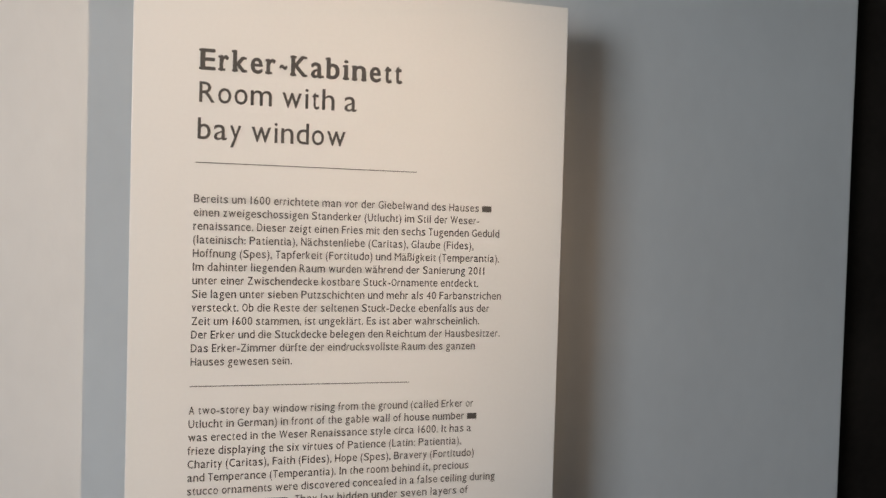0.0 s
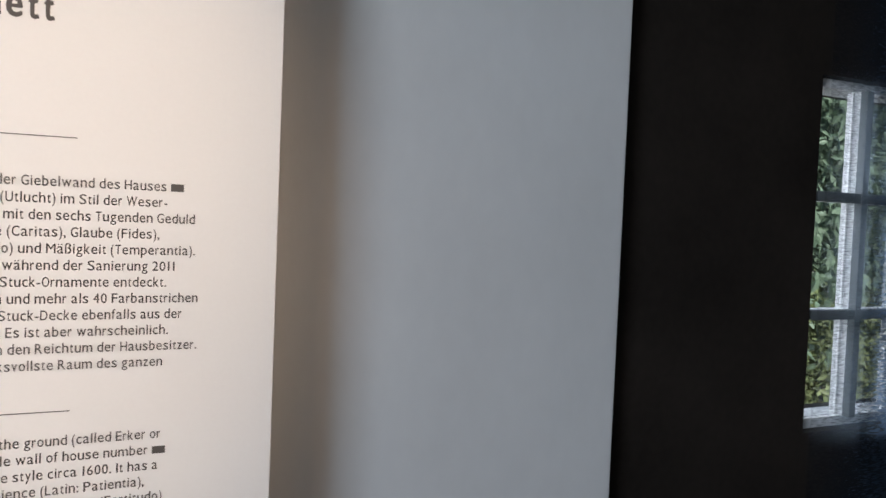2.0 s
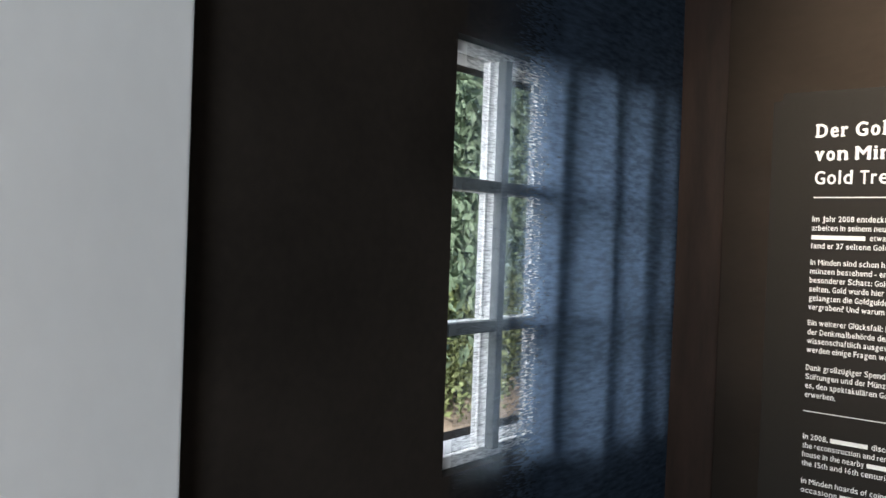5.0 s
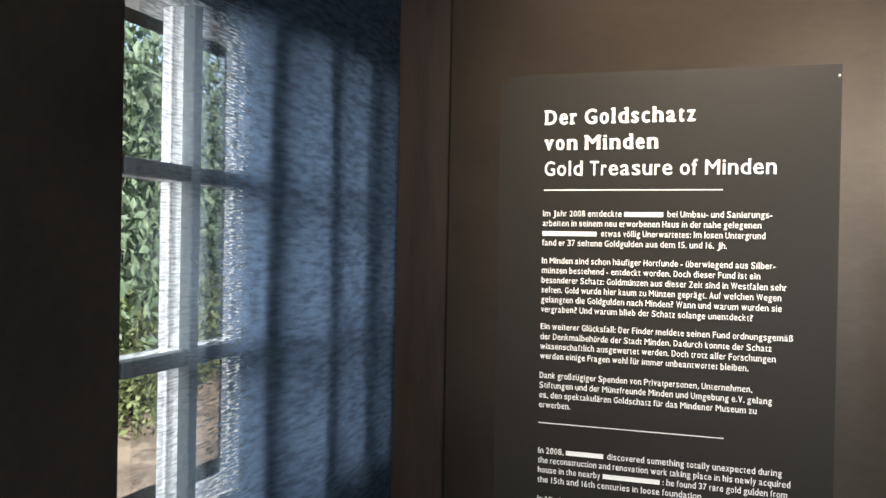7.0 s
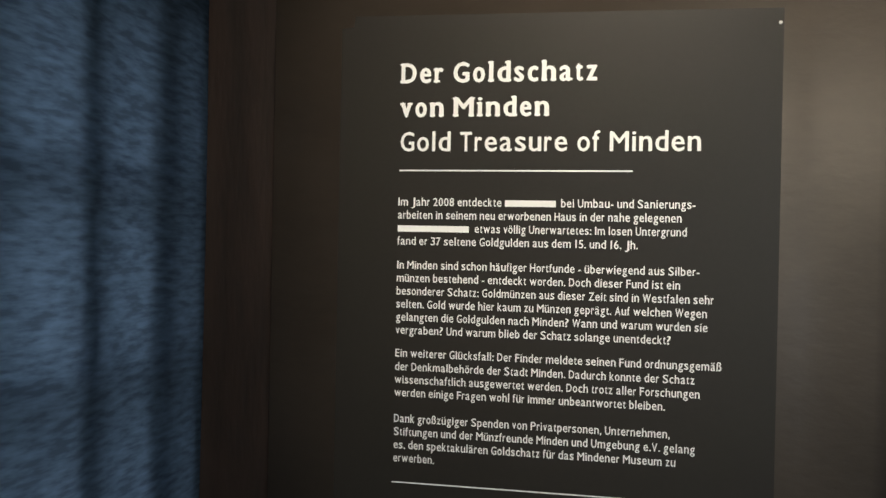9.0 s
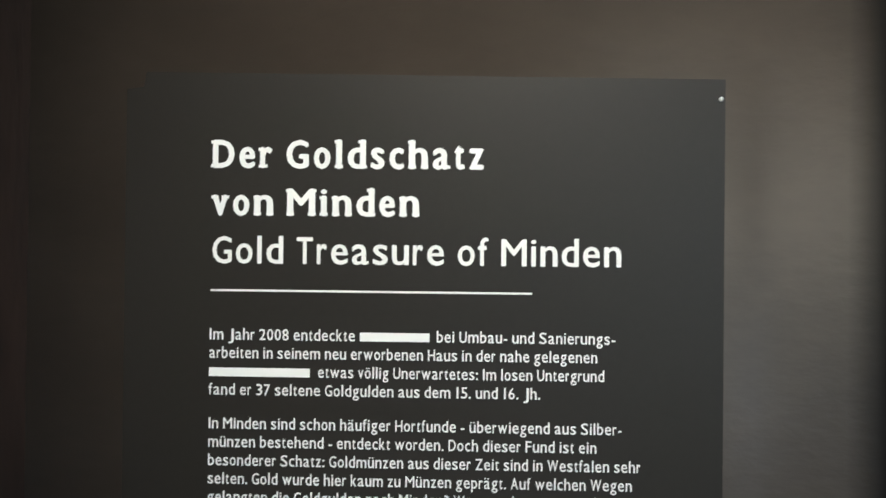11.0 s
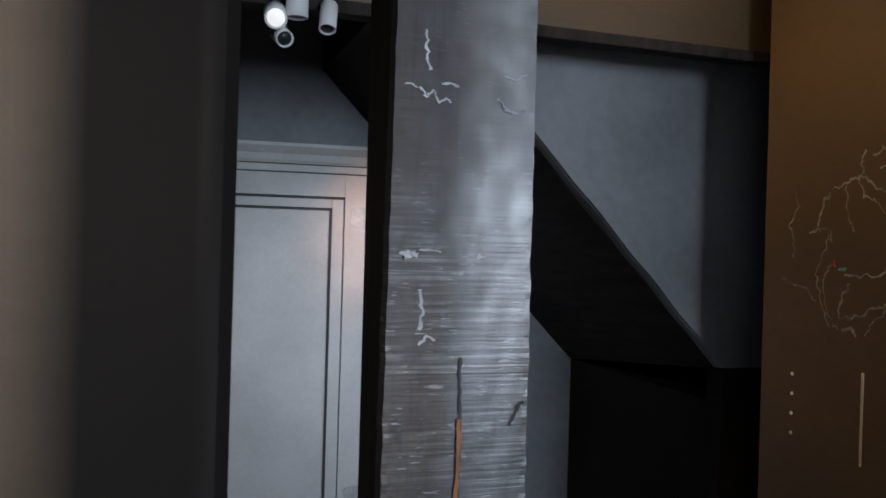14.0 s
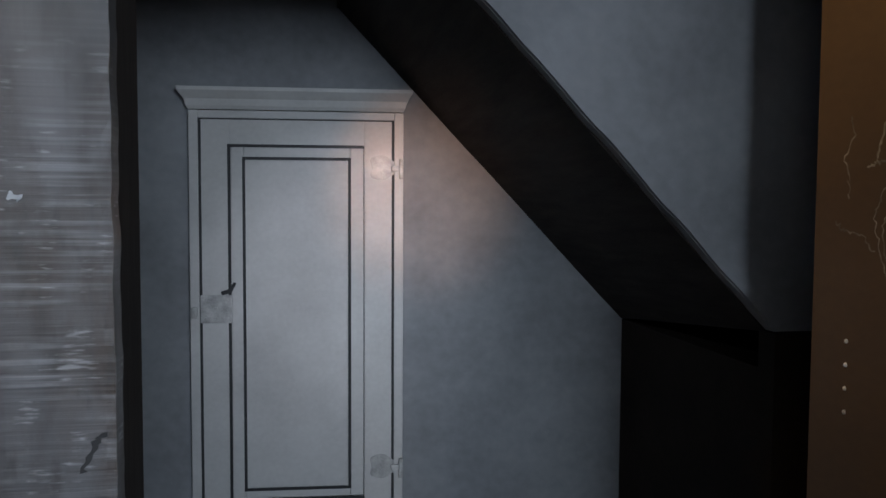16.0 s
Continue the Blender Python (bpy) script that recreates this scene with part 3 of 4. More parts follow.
def crown(centre, size, count, leaf):
    bm = bmesh.new()
    lobes = [(Vector(centre) + Vector((rng.uniform(-1, 1) * size[0], rng.uniform(-1, 1) * size[1], rng.uniform(-1, 1) * size[2])) * 0.7, rng.uniform(0.35, 0.6)) for _ in range(14)]
    for _ in range(count):
        c, r = rng.choice(lobes)
        d = Vector((rng.gauss(0, 1), rng.gauss(0, 1), rng.gauss(0, 1))).normalized() * r * rng.uniform(0.55, 1.05)
        p = c + Vector((d.x * size[0], d.y * size[1], d.z * size[2]))
        q = Euler((rng.uniform(0, 6.3), rng.uniform(0, 6.3), rng.uniform(0, 6.3))).to_matrix()
        s = leaf * rng.uniform(0.6, 1.4)
        bm.faces.new([bm.verts.new(p + q @ Vector(k) * s) for k in ((-1, 0, 0), (0, -0.45, 0.1), (1, 0, 0), (0, 0.45, 0.1))])
    return bm


def trunk(base, height, radius):
    bm = bmesh.new()
    steps, rings = 9, []
    for k in range(8):
        h = k / 7
        r = radius * (1.25 - 0.8 * h)
        cx, cy = base[0] + 0.12 * math.sin(3 * h), base[1] + 0.1 * math.sin(2 * h + 1)
        rings.append([bm.verts.new((cx + r * math.cos(6.283 * i / steps), cy + r * math.sin(6.283 * i / steps), base[2] + h * height)) for i in range(steps)])
    for a, b in zip(rings, rings[1:]):
        for i in range(steps):
            bm.faces.new((a[i], a[(i + 1) % steps], b[(i + 1) % steps], b[i]))
    for k in range(4):
        a = 1.6 * k + 0.4
        top = Vector((base[0] + math.cos(a) * 0.9, base[1] + math.sin(a) * 0.9, base[2] + height * 1.12))
        foot = Vector((base[0] + 0.1, base[1] + 0.1, base[2] + height * 0.7))
        side = Vector((-math.sin(a), math.cos(a), 0)) * radius * 0.4
        bm.faces.new([bm.verts.new(c) for c in (foot - side, foot + side, top + side * 0.3, top - side * 0.3)])
    return bm


for x, y, w, h, n in ((4.2, 6.5, 2.2, 2.1, 5200), (7.6, 7.2, 2.4, 2.3, 5200), (11.0, 9.0, 3.0, 2.6, 5200), (6.2, 10.5, 3.2, 3.0, 5200), (15.5, 11.0, 3.4, 3.0, 5200), (2.4, 9.5, 2.8, 2.8, 4200), (9.5, 13.5, 4.5, 3.6, 7000), (18.0, 15.0, 5.0, 4.0, 7000), (5.0, 15.0, 4.5, 4.0, 7000)):
    tree = thing("tree", UP, "leafy green garden tree outside the window", "tree", "garden trees")
    part("trunk", trunk((x, y, -0.7), 2.6, 0.16), BARK, tree)
    part("crown", crown((x, y, 2.6), (w, w, h), int(n * 2.6), 0.085), LEAF, tree)
for x, y, w in ((4.6, 5.2, 1.1), (6.6, 5.8, 1.2), (8.8, 6.4, 1.2), (11.5, 7.6, 1.6)):
    shrub = thing("shrub", UP, "pale green shrub at the edge of the gravel", "shrub", "garden shrubs")
    part("stem", trunk((x, y, -0.7), 0.5, 0.03), BARK, shrub)
    part("crown", crown((x, y, 0.1), (w, w * 0.8, 0.85), 5200, 0.05), LEAF_PALE, shrub)

# ---- white text board ----
board_a = thing("text_board", ON_A, "white printed text board hung proud of the plastered wall", "text board")
part("board", boxes(((-0.479, 0.72, -0.022), (0.068, 1.846, 0.0)), bevel=0.0012), PANEL_WHITE, board_a)
for u, v in ((-0.38, 1.75), (-0.03, 1.75), (-0.38, 0.85), (-0.03, 0.85)):
    part("spacer", boxes(((u - 0.02, v - 0.02, -0.094), (u + 0.02, v + 0.02, -0.022))), LAMP_DARK, board_a)
OUT = 0.0006
line(board_a, ["Erker~Kabinett"], -0.404, -0.156, 1.7285, 0.0245, INK, OUT, 0.026, "heading", True)
line(board_a, ["Room with a"], -0.404, -0.213, 1.6895, 0.0245, INK, OUT, 0.004, "heading")
line(board_a, ["bay window"], -0.405, -0.226, 1.6455, 0.0245, INK, OUT, 0.004, "heading")
rule(board_a, -0.406, -0.134, 1.6175, 0.0009, INK, OUT)
GERMAN = [(["Bereits um 1600 errichtete man vor der Giebelwand des Hauses ", "#nn"], -0.032), (["einen zweigeschossigen Standerker (Utlucht) im Stil der Weser-"], -0.048),
          (["renaissance. Dieser zeigt einen Fries mit den sechs Tugenden Geduld"], -0.020), (["(lateinisch: Patientia), Nächstenliebe (Caritas), Glaube (Fides),"], -0.055),
          (["Hoffnung (Spes), Tapferkeit (Fortitudo) und Mäßigkeit (Temperantia)."], -0.019), (["Im dahinter liegenden Raum wurden während der Sanierung 2011"], -0.038),
          (["unter einer Zwischendecke kostbare Stuck-Ornamente entdeckt."], -0.047), (["Sie lagen unter sieben Putzschichten und mehr als 40 Farbanstrichen"], -0.015),
          (["versteckt. Ob die Reste der seltenen Stuck-Decke ebenfalls aus der"], -0.031), (["Zeit um 1600 stammen, ist ungeklärt. Es ist aber wahrscheinlich."], -0.044),
          (["Der Erker und die Stuckdecke belegen den Reichtum der Hausbesitzer."], -0.015), (["Das Erker-Zimmer dürfte der eindrucksvollste Raum des ganzen"], -0.049), (["Hauses gewesen sein."], -0.286)]
for i, (pieces, right) in enumerate(GERMAN):
    line(board_a, pieces, -0.407, right, 1.5695 - 0.01640 * i, 0.0096, INK, OUT, 0.004)
rule(board_a, -0.407, -0.136, 1.3475, 0.0009, INK, OUT)
ENGLISH = [(["A two-storey bay window rising from the ground (called Erker or"], -0.049), (["Utlucht in German) in front of the gable wall of house number ", "#nn"], -0.044),
           (["was erected in the Weser Renaissance style circa 1600. It has a"], -0.051), (["frieze displaying the six virtues of Patience (Latin: Patientia),"], -0.064),
           (["Charity (Caritas), Faith (Fides), Hope (Spes), Bravery (Fortitudo)"], -0.046), (["and Temperance (Temperantia). In the room behind it, precious"], -0.053),
           (["stucco ornaments were discovered concealed in a false ceiling during"], -0.016), (["#nnnnnnnnnn nn nnnn", " They lay hidden under seven layers of"], -0.053)]
for i, (pieces, right) in enumerate(ENGLISH):
    line(board_a, pieces, -0.408, right, 1.3135 - 0.01640 * i, 0.0096, INK, OUT, 0.004)

# ---- dark text board ----
board_b = thing("text_board", ON_B, "dark grey printed text board flat on the brown wall", "text board")
part("board", prism([(0.100, 0.72), (0.614, 0.72), (0.614, 1.816), (0.117, 1.821), (0.115, 1.808), (0.100, 1.806)], 0.0004, 0.0016, 0.0003), PANEL_DARK, board_b)
part("nail", lathe([(0.0001, 0.003), (0.0019, 0.002), (0.0019, 0.0), (0.0001, 0.0)], 10), INK_WHITE, board_b, "small bright nail", Matrix.Translation((0.610, 1.799, 0.0016)) @ pose(0, 0, 0, 90))
OUT = 0.0022
line(board_b, ["Der Goldschatz"], 0.175, 0.411, 1.7385, 0.0230, INK_WHITE, OUT, 0.032, "heading", True)
line(board_b, ["von Minden"], 0.175, 0.356, 1.6975, 0.0225, INK_WHITE, OUT, 0.032, "heading", True)
line(board_b, ["Gold Treasure of Minden"], 0.176, 0.528, 1.6560, 0.0225, INK_WHITE, OUT, 0.014, "heading")
rule(board_b, 0.176, 0.452, 1.6325, 0.0017, INK_WHITE, OUT)
TEXT_B = [(["Im Jahr 2008 entdeckte ", "#nnnnn nnnn", " bei Umbau- und Sanierungs-"], 0.523, 1.5900), (["arbeiten in seinem neu erworbenen Haus in der nahe gelegenen"], 0.508, 1.5742),
          (["#nnnnnnnnnnnn nn", " etwas völlig Unerwartetes: Im losen Untergrund"], 0.514, 1.5584), (["fand er 37 seltene Goldgulden aus dem 15. und 16. Jh."], 0.460, 1.5426),
          (["In Minden sind schon häufiger Hortfunde - überwiegend aus Silber-"], 0.529, 1.5135), (["münzen bestehend - entdeckt worden. Doch dieser Fund ist ein"], 0.508, 1.4977),
          (["besonderer Schatz: Goldmünzen aus dieser Zeit sind in Westfalen sehr"], 0.545, 1.4819), (["selten. Gold wurde hier kaum zu Münzen geprägt. Auf welchen Wegen"], 0.538, 1.4661),
          (["gelangten die Goldgulden nach Minden? Wann und warum wurden sie"], 0.539, 1.4503), (["vergraben? Und warum blieb der Schatz solange unentdeckt?"], 0.499, 1.4345),
          (["Ein weiterer Glücksfall: Der Finder meldete seinen Fund ordnungsgemäß"], 0.555, 1.4065), (["der Denkmalbehörde der Stadt Minden. Dadurch konnte der Schatz"], 0.526, 1.3901),
          (["wissenschaftlich ausgewertet werden. Doch trotz aller Forschungen"], 0.532, 1.3743), (["werden einige Fragen wohl für immer unbeantwortet bleiben."], 0.494, 1.3585),
          (["Dank großzügiger Spenden von Privatpersonen, Unternehmen,"], 0.500, 1.3270), (["Stiftungen und der Münzfreunde Minden und Umgebung e.V. gelang"], 0.528, 1.3110),
          (["es, den spektakulären Goldschatz für das Mindener Museum zu"], 0.507, 1.2950), (["erwerben."], 0.226, 1.2790),
          (["In 2008, ", "#nnnnn nnnn", " discovered something totally unexpected during"], 0.544, 1.2045), (["the reconstruction and renovation work taking place in his newly acquired"], 0.556, 1.1887),
          (["house in the nearby ", "#nnnnnnnnnnnn nn", ": he found 37 rare gold gulden from"], 0.552, 1.1729), (["the 15th and 16th centuries in loose foundation"], 0.430, 1.1571),
          (["In Minden hoards of coins", "# nnnn nnnn nnnnn nnnnnnn nnnnn"], 0.500, 1.1255), (["occasions,", "# nnnnn nn nnnnnn nnnnn nnn nnnnn nn nnnn"], 0.510, 1.1097)]
for pieces, right, base in TEXT_B:
    line(board_b, pieces, 0.175, right, base, 0.0094, INK_WHITE, OUT, 0.009)
rule(board_b, 0.174, 0.4605, 1.2540, 0.0013, INK_WHITE, OUT)


# ---- free-standing post ----
def rough_face():
    """The worn front of the post: a thick sawn face with an uneven surface and ragged edges."""
    bm = bmesh.new()
    nz, ny, grid = 420, 26, []
    for j in range(nz + 1):
        z = 2.75 * j / nz
        left = -0.9083 + (1.66 - z) * 0.008 + 0.0008 * noise.noise(Vector((0, 3, z * 60)))
        right = -1.0066 - (1.66 - z) * 0.002 + 0.0010 * noise.noise(Vector((5, 0, z * 60)))
        row = []
        for i in range(ny + 1):
            y = left + (right - left) * i / ny
            d = 0.0007 * noise.noise(Vector((0, y * 40, z * 14))) + 0.0007 * noise.noise(Vector((7, y * 60, z * 260)))
            row.append(bm.verts.new((1.80 - d, y, z)))
        row.append(bm.verts.new((1.815, right, z)))
        row.insert(0, bm.verts.new((1.815, left, z)))
        grid.append(row)
    for a, b in zip(grid, grid[1:]):
        for i in range(len(a) - 1):
            f = bm.faces.new((a[i], b[i], b[i + 1], a[i + 1]))
            f.smooth = 1 < i < len(a) - 3
    bmesh.ops.recalc_face_normals(bm, faces=bm.faces)
    return bm


post = thing("post", UP, "weathered grey timber post with saw marks and a long crack", "post")
part("worn_face", rough_face(), POST_WOOD, post)
# the post's sides lie in shade; black timber colour holds it
part("core", boxes(((1.806, -1.0040, 0.0), (1.880, -0.9110, 2.75)), bevel=0.001), TIMBER, post, "sides of the post with their shade put into a black colour")
ON_POST = surface((1.7985, 0, 0), (0, -1, 0))


def crack(points, radius):
    pts = []
    for (a, b), (c, d) in zip(points, points[1:]):
        for k in range(6):
            f = k / 6
            pts.append((a + (c - a) * f + random.uniform(-1, 1) * 0.0010, b + (d - b) * f))
    return wire(pts, radius)


part("crack", crack([(0.9575, 1.612), (0.9582, 1.59), (0.959, 1.56), (0.958, 1.50), (0.960, 1.40), (0.957, 1.28)], 0.0009), LINE_BLACK, post, "dark shrinkage crack", ON_POST)
part("sliver", crack([(0.9572, 1.572), (0.9576, 1.54), (0.9565, 1.51), (0.9580, 1.45)], 0.0012), RAW_WOOD, post, "raw orange wood inside the crack", ON_POST @ Matrix.Translation((0, 0, 0.0012)))
part("notch", crack([(0.9935, 1.566), (0.9990, 1.578), (1.0035, 1.583)], 0.0012), LINE_BLACK, post, "", ON_POST)

CHALK = mat("pale_scuff", (0.42, 0.44, 0.47), 0.7, vary=0.3, scale=60)
for marks, r in (([(0.9290, 1.822), (0.9300, 1.808), (0.9320, 1.794)], 0.0010), ([(0.9260, 1.785), (0.9300, 1.779), (0.9350, 1.784), (0.9385, 1.776), (0.9440, 1.779), (0.9480, 1.776)], 0.0007),
                 ([(0.9400, 1.788), (0.9460, 1.789), (0.9520, 1.787)], 0.0008), ([(0.9800, 1.782), (0.9850, 1.775), (0.9930, 1.773), (1.0010, 1.776)], 0.0008), ([(0.9840, 1.797), (0.9920, 1.795), (1.0000, 1.800)], 0.0006),
                 ([(0.9170, 1.677), (0.9225, 1.679), (0.9275, 1.677)], 0.0022), ([(0.9280, 1.681), (0.9380, 1.681), (0.9440, 1.680)], 0.0006), ([(0.9300, 1.656), (0.9310, 1.640), (0.9290, 1.628)], 0.0011),
                 ([(0.9690, 1.678), (0.9730, 1.676)], 0.0016), ([(0.9300, 1.620), (0.9350, 1.626), (0.9410, 1.622)], 0.0008), ([(0.9150, 1.786), (0.9200, 1.787), (0.9240, 1.784)], 0.0006)):
    part("scuff", crack(marks, r), CHALK, post, "pale scuff in the wood", ON_POST @ Matrix.Translation((0, 0, -0.0008)))

# ---- cupboard door in the alcove ----
cupboard = thing("wall_cupboard", ON_D, "pale grey panelled cupboard with black lining and iron fittings", "cupboard")
L, R, TOP, LOW = -1.487, -0.884, 1.926, 0.70
part("frame", boxes(((L, LOW, 0.002), (L + 0.026, TOP, 0.032)), ((R - 0.026, LOW, 0.002), (R, TOP, 0.032)), ((L + 0.026, TOP - 0.022, 0.002), (R - 0.026, TOP, 0.032)), ((L + 0.026, LOW, 0.002), (R - 0.026, LOW + 0.03, 0.032)), bevel=0.0025), DOOR_PAINT, cupboard)
cornice = bmesh.new()
sections = [(0.034, 1.928), (0.040, 1.938), (0.044, 1.956), (0.056, 1.970), (0.062, 1.978), (0.062, 1.988), (0.002, 1.988), (0.002, 1.928)]
ends = []
for side, e in ((-1, L), (1, R)):
    ends.append([cornice.verts.new((e + side * max(0.0, w - 0.034) * 0.9, v, w)) for w, v in sections])
for i in range(len(sections)):
    j = (i + 1) % len(sections)
    cornice.faces.new((ends[0][i], ends[0][j], ends[1][j], ends[1][i]))
cornice.faces.new(ends[0])
cornice.faces.new(ends[1])
bmesh.ops.recalc_face_normals(cornice, faces=cornice.faces)
part("cornice", cornice, DOOR_PAINT, cupboard)
DL, DR, DT, DB = -1.457, -0.914, 1.906, 0.735
door = part("door", boxes(((DL, DB, 0.004), (-1.376, DT, 0.026)), ((-0.996, DB, 0.004), (DR, DT, 0.026)), ((-1.376, 1.829, 0.004), (-0.996, DT, 0.0262)), ((-1.376, DB, 0.004), (-0.996, 0.806, 0.0262)), bevel=0.0015), DOOR_PAINT, cupboard)
part("moulding", boxes(((-1.374, 0.808, 0.004), (-1.338, 1.827, 0.020)), ((-1.036, 0.808, 0.004), (-0.998, 1.827, 0.020)), ((-1.338, 1.793, 0.004), (-1.036, 1.827, 0.0202)), ((-1.338, 0.808, 0.004), (-1.036, 0.834, 0.0202)), bevel=0.004), DOOR_PAINT, door)
part("door_panel", boxes(((-1.336, 0.836, 0.004), (-1.038, 1.791, 0.014)), bevel=0.003), DOOR_PAINT, door)


def lining(l, r, b, t, w, out, left=True, right=True):
    bars = [((l, t - w, out), (r, t, out + 0.0006)), ((l, b, out), (r, b + w, out + 0.0006))]
    if left:
        bars.append(((l, b + w, out), (l + w, t - w, out + 0.0006)))
    if right:
        bars.append(((r - w, b + w, out), (r, t - w, out + 0.0006)))
    return boxes(*bars)


part("outer_lining", lining(-1.465, -0.906, 0.73, 1.912, 0.0115, 0.0265), LINE_BLACK, door)
part("middle_lining", lining(-1.381, -0.996, 0.80, 1.832, 0.0085, 0.0268, right=False), LINE_BLACK, door)
part("inner_lining", lining(-1.341, -1.034, 0.830, 1.797, 0.0085, 0.0208), LINE_BLACK, door)
lock = part("lock_plate", boxes(((-1.459, 1.324, 0.0265), (-1.372, 1.404, 0.0315)), bevel=0.002), IRON_PAINTED, door)
for u, v in ((-1.445, 1.392), (-1.386, 1.392), (-1.445, 1.336), (-1.386, 1.336), (-1.415, 1.365)):
    part("rivet", boxes(((u - 0.005, v - 0.005, 0.0315), (u + 0.005, v + 0.005, 0.0345)), bevel=0.002), IRON_PAINTED, lock)
part("latch", prism([(-1.398, 1.404), (-1.372, 1.410), (-1.358, 1.438), (-1.366, 1.441), (-1.378, 1.422), (-1.402, 1.414)], 0.0275, 0.034, 0.001), LINE_BLACK, door)
part("keeper", boxes(((-1.482, 1.338, 0.032), (-1.466, 1.372, 0.046)), bevel=0.004), IRON_PAINTED, cupboard)
for v in (1.769, 0.896):
    hinge = part("hinge", prism([(-0.945 + 0.040 * math.cos(a) * (1.0 + 0.25 * math.cos(3 * a)), v + 0.036 * math.sin(a)) for a in [2 * math.pi * i / 20 for i in range(20)]], 0.0265, 0.0295, 0.0008), IRON_PAINTED, door)
    part("knuckle", boxes(((-0.918, v - 0.010, 0.030), (-0.885, v + 0.006, 0.042)), ((-0.896, v - 0.032, 0.033), (-0.884, v + 0.026, 0.046)), bevel=0.003), IRON_PAINTED, hinge)

# ---- brown exhibit board ----
exhibit = thing("exhibit_board", ON_R, "tall brown exhibit board with a fine pale map drawn on it", "exhibit board")
part("board", boxes(((-2.754, 0.0, -0.06), (-1.55, 2.74, 0.0)), bevel=0.002), BROWN, exhibit)
OUT = 0.0008


def river(points, radius=0.0012, rough=0.004, material=None, steps=7):
    pts = []
    for (a, b), (c, d) in zip(points, points[1:]):
        for k in range(steps):
            f = k / steps
            pts.append((a + (c - a) * f + random.uniform(-rough, rough), b + (d - b) * f + random.uniform(-rough, rough)))
    pts.append(points[-1])
    part("map_line", wire(pts, radius), material or MAP_LINE, exhibit, "", Matrix.Translation((0, 0, OUT)))


river([(-2.666, 1.815), (-2.655, 1.79), (-2.681, 1.746), (-2.668, 1.72), (-2.665, 1.683)])
river([(-2.694, 1.642), (-2.67, 1.628), (-2.63, 1.622), (-2.60, 1.60)])
river([(-2.625, 1.733), (-2.600, 1.742), (-2.572, 1.738), (-2.565, 1.715)], 0.0022)
river([(-2.600, 1.745), (-2.590, 1.79), (-2.570, 1.815), (-2.543, 1.823), (-2.505, 1.835), (-2.495, 1.838)], 0.0022)
river([(-2.572, 1.735), (-2.585, 1.69), (-2.605, 1.66), (-2.590, 1.60), (-2.565, 1.55)])
river([(-2.565, 1.675), (-2.585, 1.64), (-2.575, 1.58), (-2.545, 1.548)])
river([(-2.495, 1.838), (-2.470, 1.82), (-2.435, 1.80), (-2.405, 1.782), (-2.400, 1.765)], 0.002)
river([(-2.495, 1.838), (-2.497, 1.865), (-2.490, 1.885)], 0.0022)
river([(-2.535, 1.823), (-2.528, 1.76), (-2.51, 1.735)])
river([(-2.505, 1.83), (-2.49, 1.80), (-2.46, 1.79), (-2.43, 1.76), (-2.425, 1.70)])
river([(-2.535, 1.655), (-2.496, 1.652), (-2.456, 1.657), (-2.40, 1.672), (-2.35, 1.682), (-2.29, 1.690)], 0.0019)
river([(-2.52, 1.64), (-2.54, 1.60), (-2.545, 1.57), (-2.51, 1.575), (-2.46, 1.595), (-2.42, 1.605), (-2.38, 1.585), (-2.33, 1.575), (-2.28, 1.582)], 0.0019)
river([(-2.40, 1.765), (-2.375, 1.74), (-2.365, 1.70), (-2.36, 1.65), (-2.37, 1.60)])
river([(-2.48, 1.545), (-2.46, 1.575), (-2.42, 1.60), (-2.405, 1.56), (-2.42, 1.54)])
river([(-2.455, 1.85), (-2.42, 1.87), (-2.40, 1.88), (-2.37, 1.86), (-2.35, 1.84), (-2.30, 1.88), (-2.25, 1.90)], 0.0022, 0.006)
river([(-2.47, 1.875), (-2.44, 1.885), (-2.41, 1.90), (-2.38, 1.895)], 0.002, 0.006)
river([(-2.35, 1.84), (-2.34, 1.79), (-2.30, 1.78), (-2.26, 1.79)])
river([(-2.395, 1.772), (-2.372, 1.774)], 0.0028, 0.001)
river([(-2.335, 1.748), (-2.312, 1.750)], 0.0024, 0.001)
river([(-2.390, 1.808), (-2.386, 1.802)], 0.003, 0.001)
river([(-2.535, 1.548), (-2.512, 1.555), (-2.500, 1.540)], 0.003, 0.001)
river([(-2.560, 1.680), (-2.556, 1.668)], 0.0032, 0.001, MAP_RED)
river([(-2.548, 1.662), (-2.528, 1.664)], 0.0030, 0.001, MAP_TEAL)
for k in range(4):
    part("stud", lathe([(0.0001, 0.003), (0.0034, 0.002), (0.0040, 0.0), (0.0001, 0.0)], 10), INK_WHITE, exhibit, "small bright stud", Matrix.Translation((-2.661, 1.447 - 0.0398 * k, 0.0)) @ pose(0, 0, 0, 90))
part("stud", lathe([(0.0001, 0.003), (0.0025, 0.002), (0.003, 0.0), (0.0001, 0.0)], 10), STEEL, exhibit, "small bright stud", Matrix.Translation((-2.41, 1.383, 0.0)) @ pose(0, 0, 0, 90))
part("inlay_rod", boxes(((-2.484, 1.304, 0.0), (-2.479, 1.476, 0.003)), bevel=0.001), BRASS, exhibit, "thin upright brass inlay")

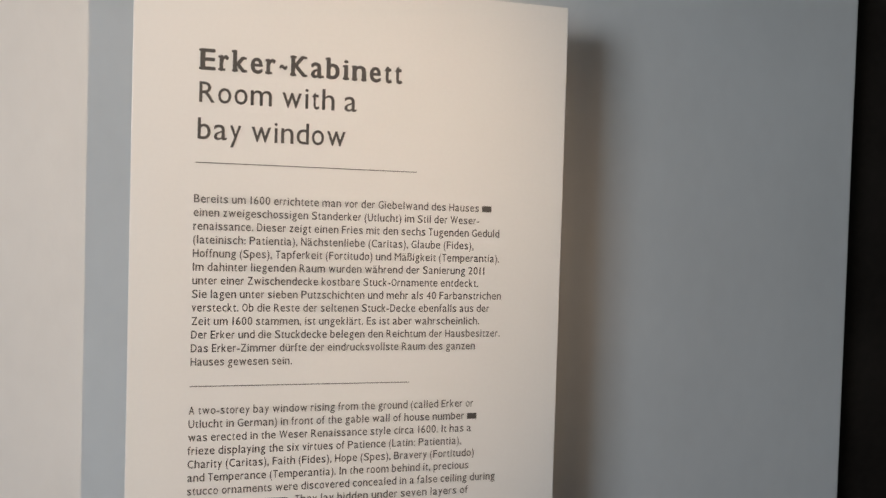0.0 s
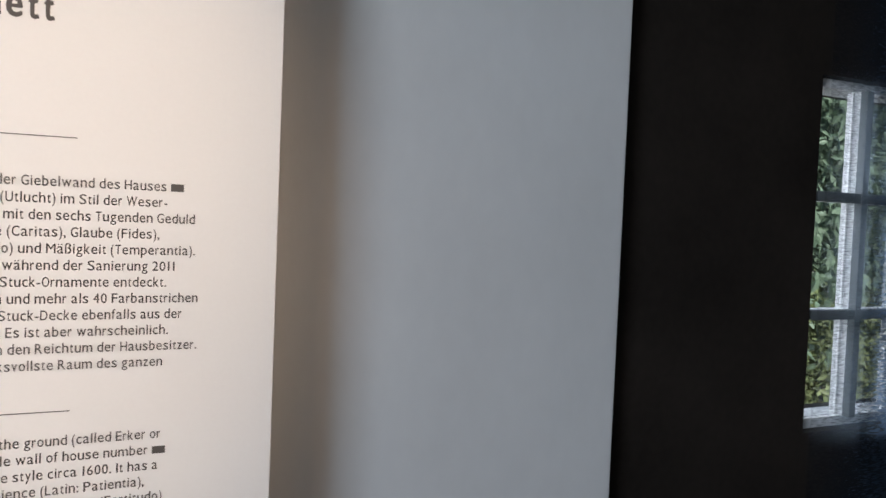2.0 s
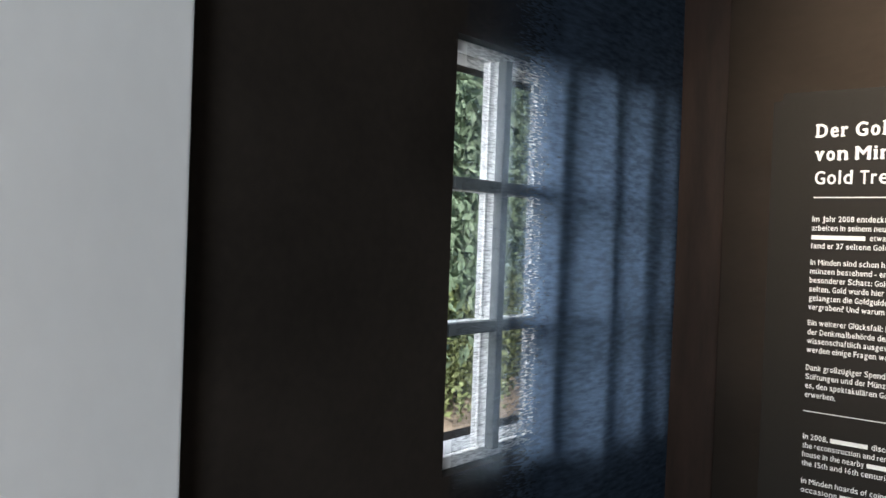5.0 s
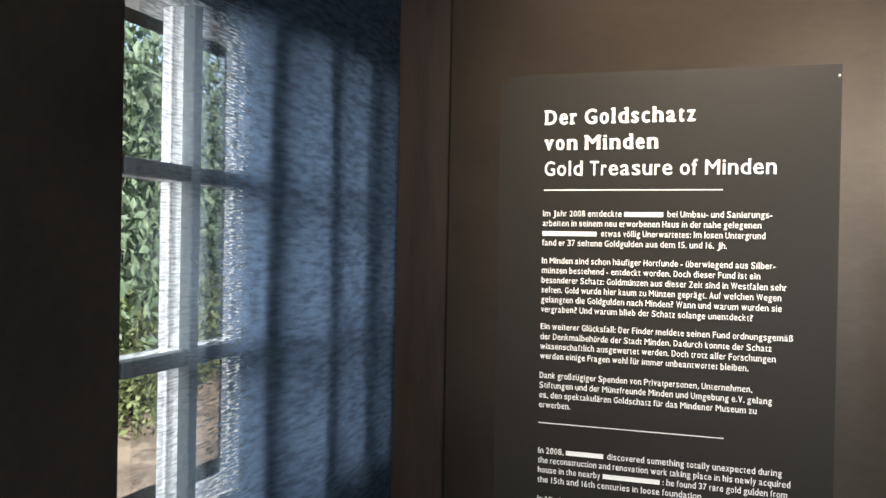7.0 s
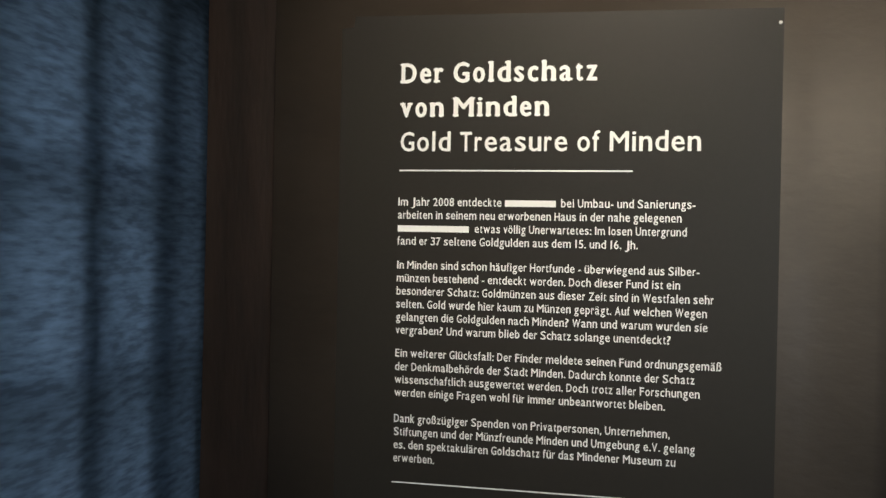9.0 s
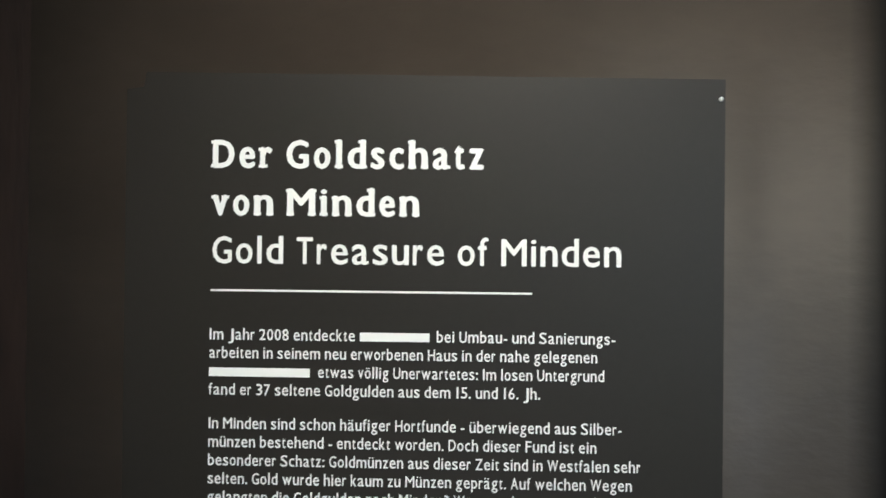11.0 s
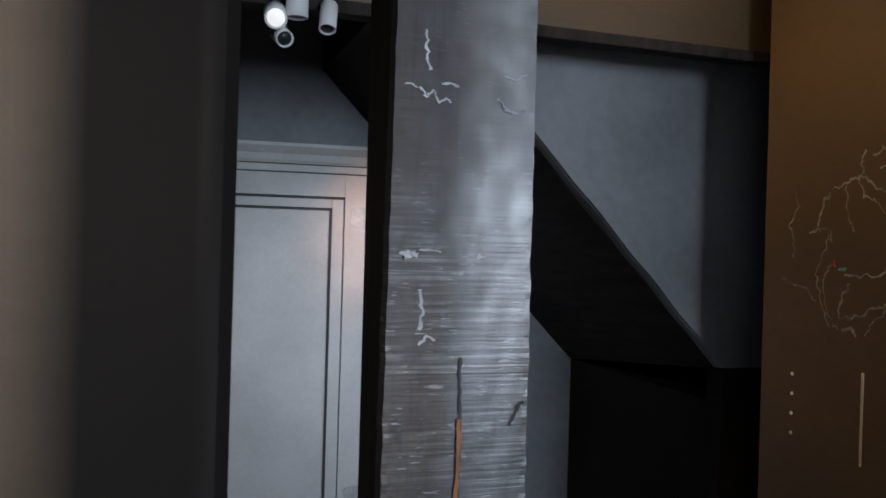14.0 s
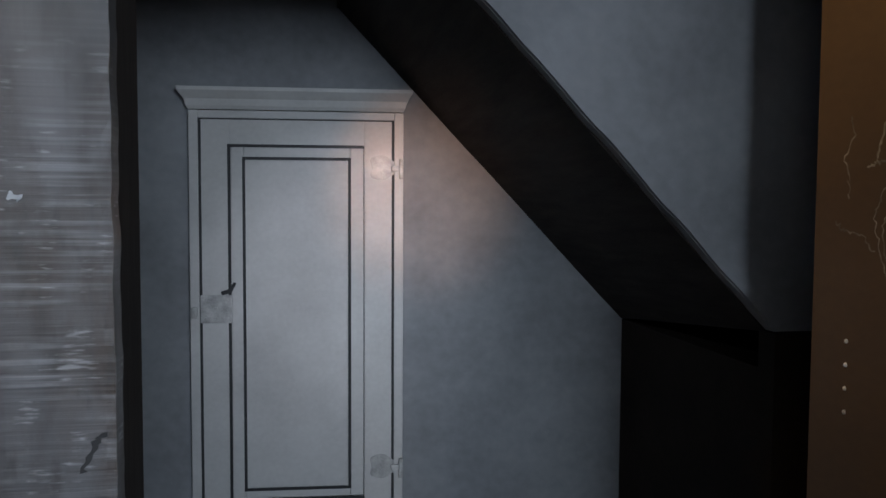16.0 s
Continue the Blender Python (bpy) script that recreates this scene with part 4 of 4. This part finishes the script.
# listening horns on the board
horn = thing("listening_horn", ON_R @ Matrix.Translation((-2.345, 0, 0.024)), "slim steel listening horn fixed in front of the brown board", "listening horn", "listening horns")
part("cup", lathe([(r * 0.8, h) for r, h in [(0.0001, 1.404), (0.019, 1.404), (0.0205, 1.411), (0.0215, 1.412), (0.0215, 1.400), (0.018, 1.392), (0.0165, 1.378), (0.0175, 1.374), (0.0175, 1.368), (0.0001, 1.366)]]), STEEL, horn)
part("stem", lathe([(r * 0.8, h) for r, h in [(0.0001, 1.367), (0.0145, 1.367), (0.010, 1.33), (0.0065, 1.295), (0.0055, 1.20), (0.0055, 0.95), (0.0001, 0.95)]]), STEEL, horn)
part("bracket", boxes(((-0.006, 1.355, -0.024), (0.006, 1.367, -0.010)), bevel=0.002), STEEL, horn)
part("foot", boxes(((-0.02, 0.90, -0.024), (0.02, 0.95, 0.012)), bevel=0.002), STEEL, horn)
copy_thing(horn, ON_R @ Matrix.Translation((-2.258, -0.010, 0.024)))

# ---- track lights under the header ----
track = thing("track_light", UP, "white cylindrical gallery spots on a black track", "track light")
part("track", boxes(((2.760, -1.10, 2.150), (2.795, 0.10, 2.172)), bevel=0.002), LAMP_DARK, track)


LENS = bpy.data.materials.new("lit_lamp_lens")
LENS.use_nodes = True
LENS.node_tree.nodes["Principled BSDF"].inputs["Emission Color"].default_value = (1.0, 0.95, 0.88, 1)
LENS.node_tree.nodes["Principled BSDF"].inputs["Emission Strength"].default_value = 0.35


def spot_head(at, aim, length=0.055, radius=0.020, lit=False):
    m = look(at, aim) @ pose(0, 0, 0, 90)
    head = part("spot_head", lathe([(0.0001, length), (radius * 0.8, length), (radius, length * 0.9), (radius, 0.0), (radius * 0.86, -0.001), (radius * 0.80, 0.010), (0.0001, 0.012)], 20), LAMP_WHITE, track, "", m)
    part("lens", lathe([(0.0001, 0.0045), (radius * 0.78, 0.0045), (radius * 0.78, 0.0025), (0.0001, 0.0025)], 16), LENS if lit else LAMP_DARK, head, "lit lamp lens" if lit else "")
    back = Vector(at) + (Vector(at) - Vector(aim)).normalized() * (length + 0.004)
    part("yoke", boxes(((back.x - 0.004, back.y - 0.004, back.z - 0.004), (back.x + 0.004, back.y + 0.004, 2.150)), bevel=0.001), LAMP_DARK, track)
    return head


spot_head((2.775, -0.985, 2.085), (2.775, -0.985, 1.0))
spot_head((2.745, -0.945, 2.072), (2.10, -0.90, 1.75), lit=True)
spot_head((2.775, -0.965, 2.045), (2.2, -1.05, 1.75), 0.045, 0.016)
spot_head((2.775, -1.040, 2.070), (2.6, -0.99, 1.70), 0.06, 0.016)
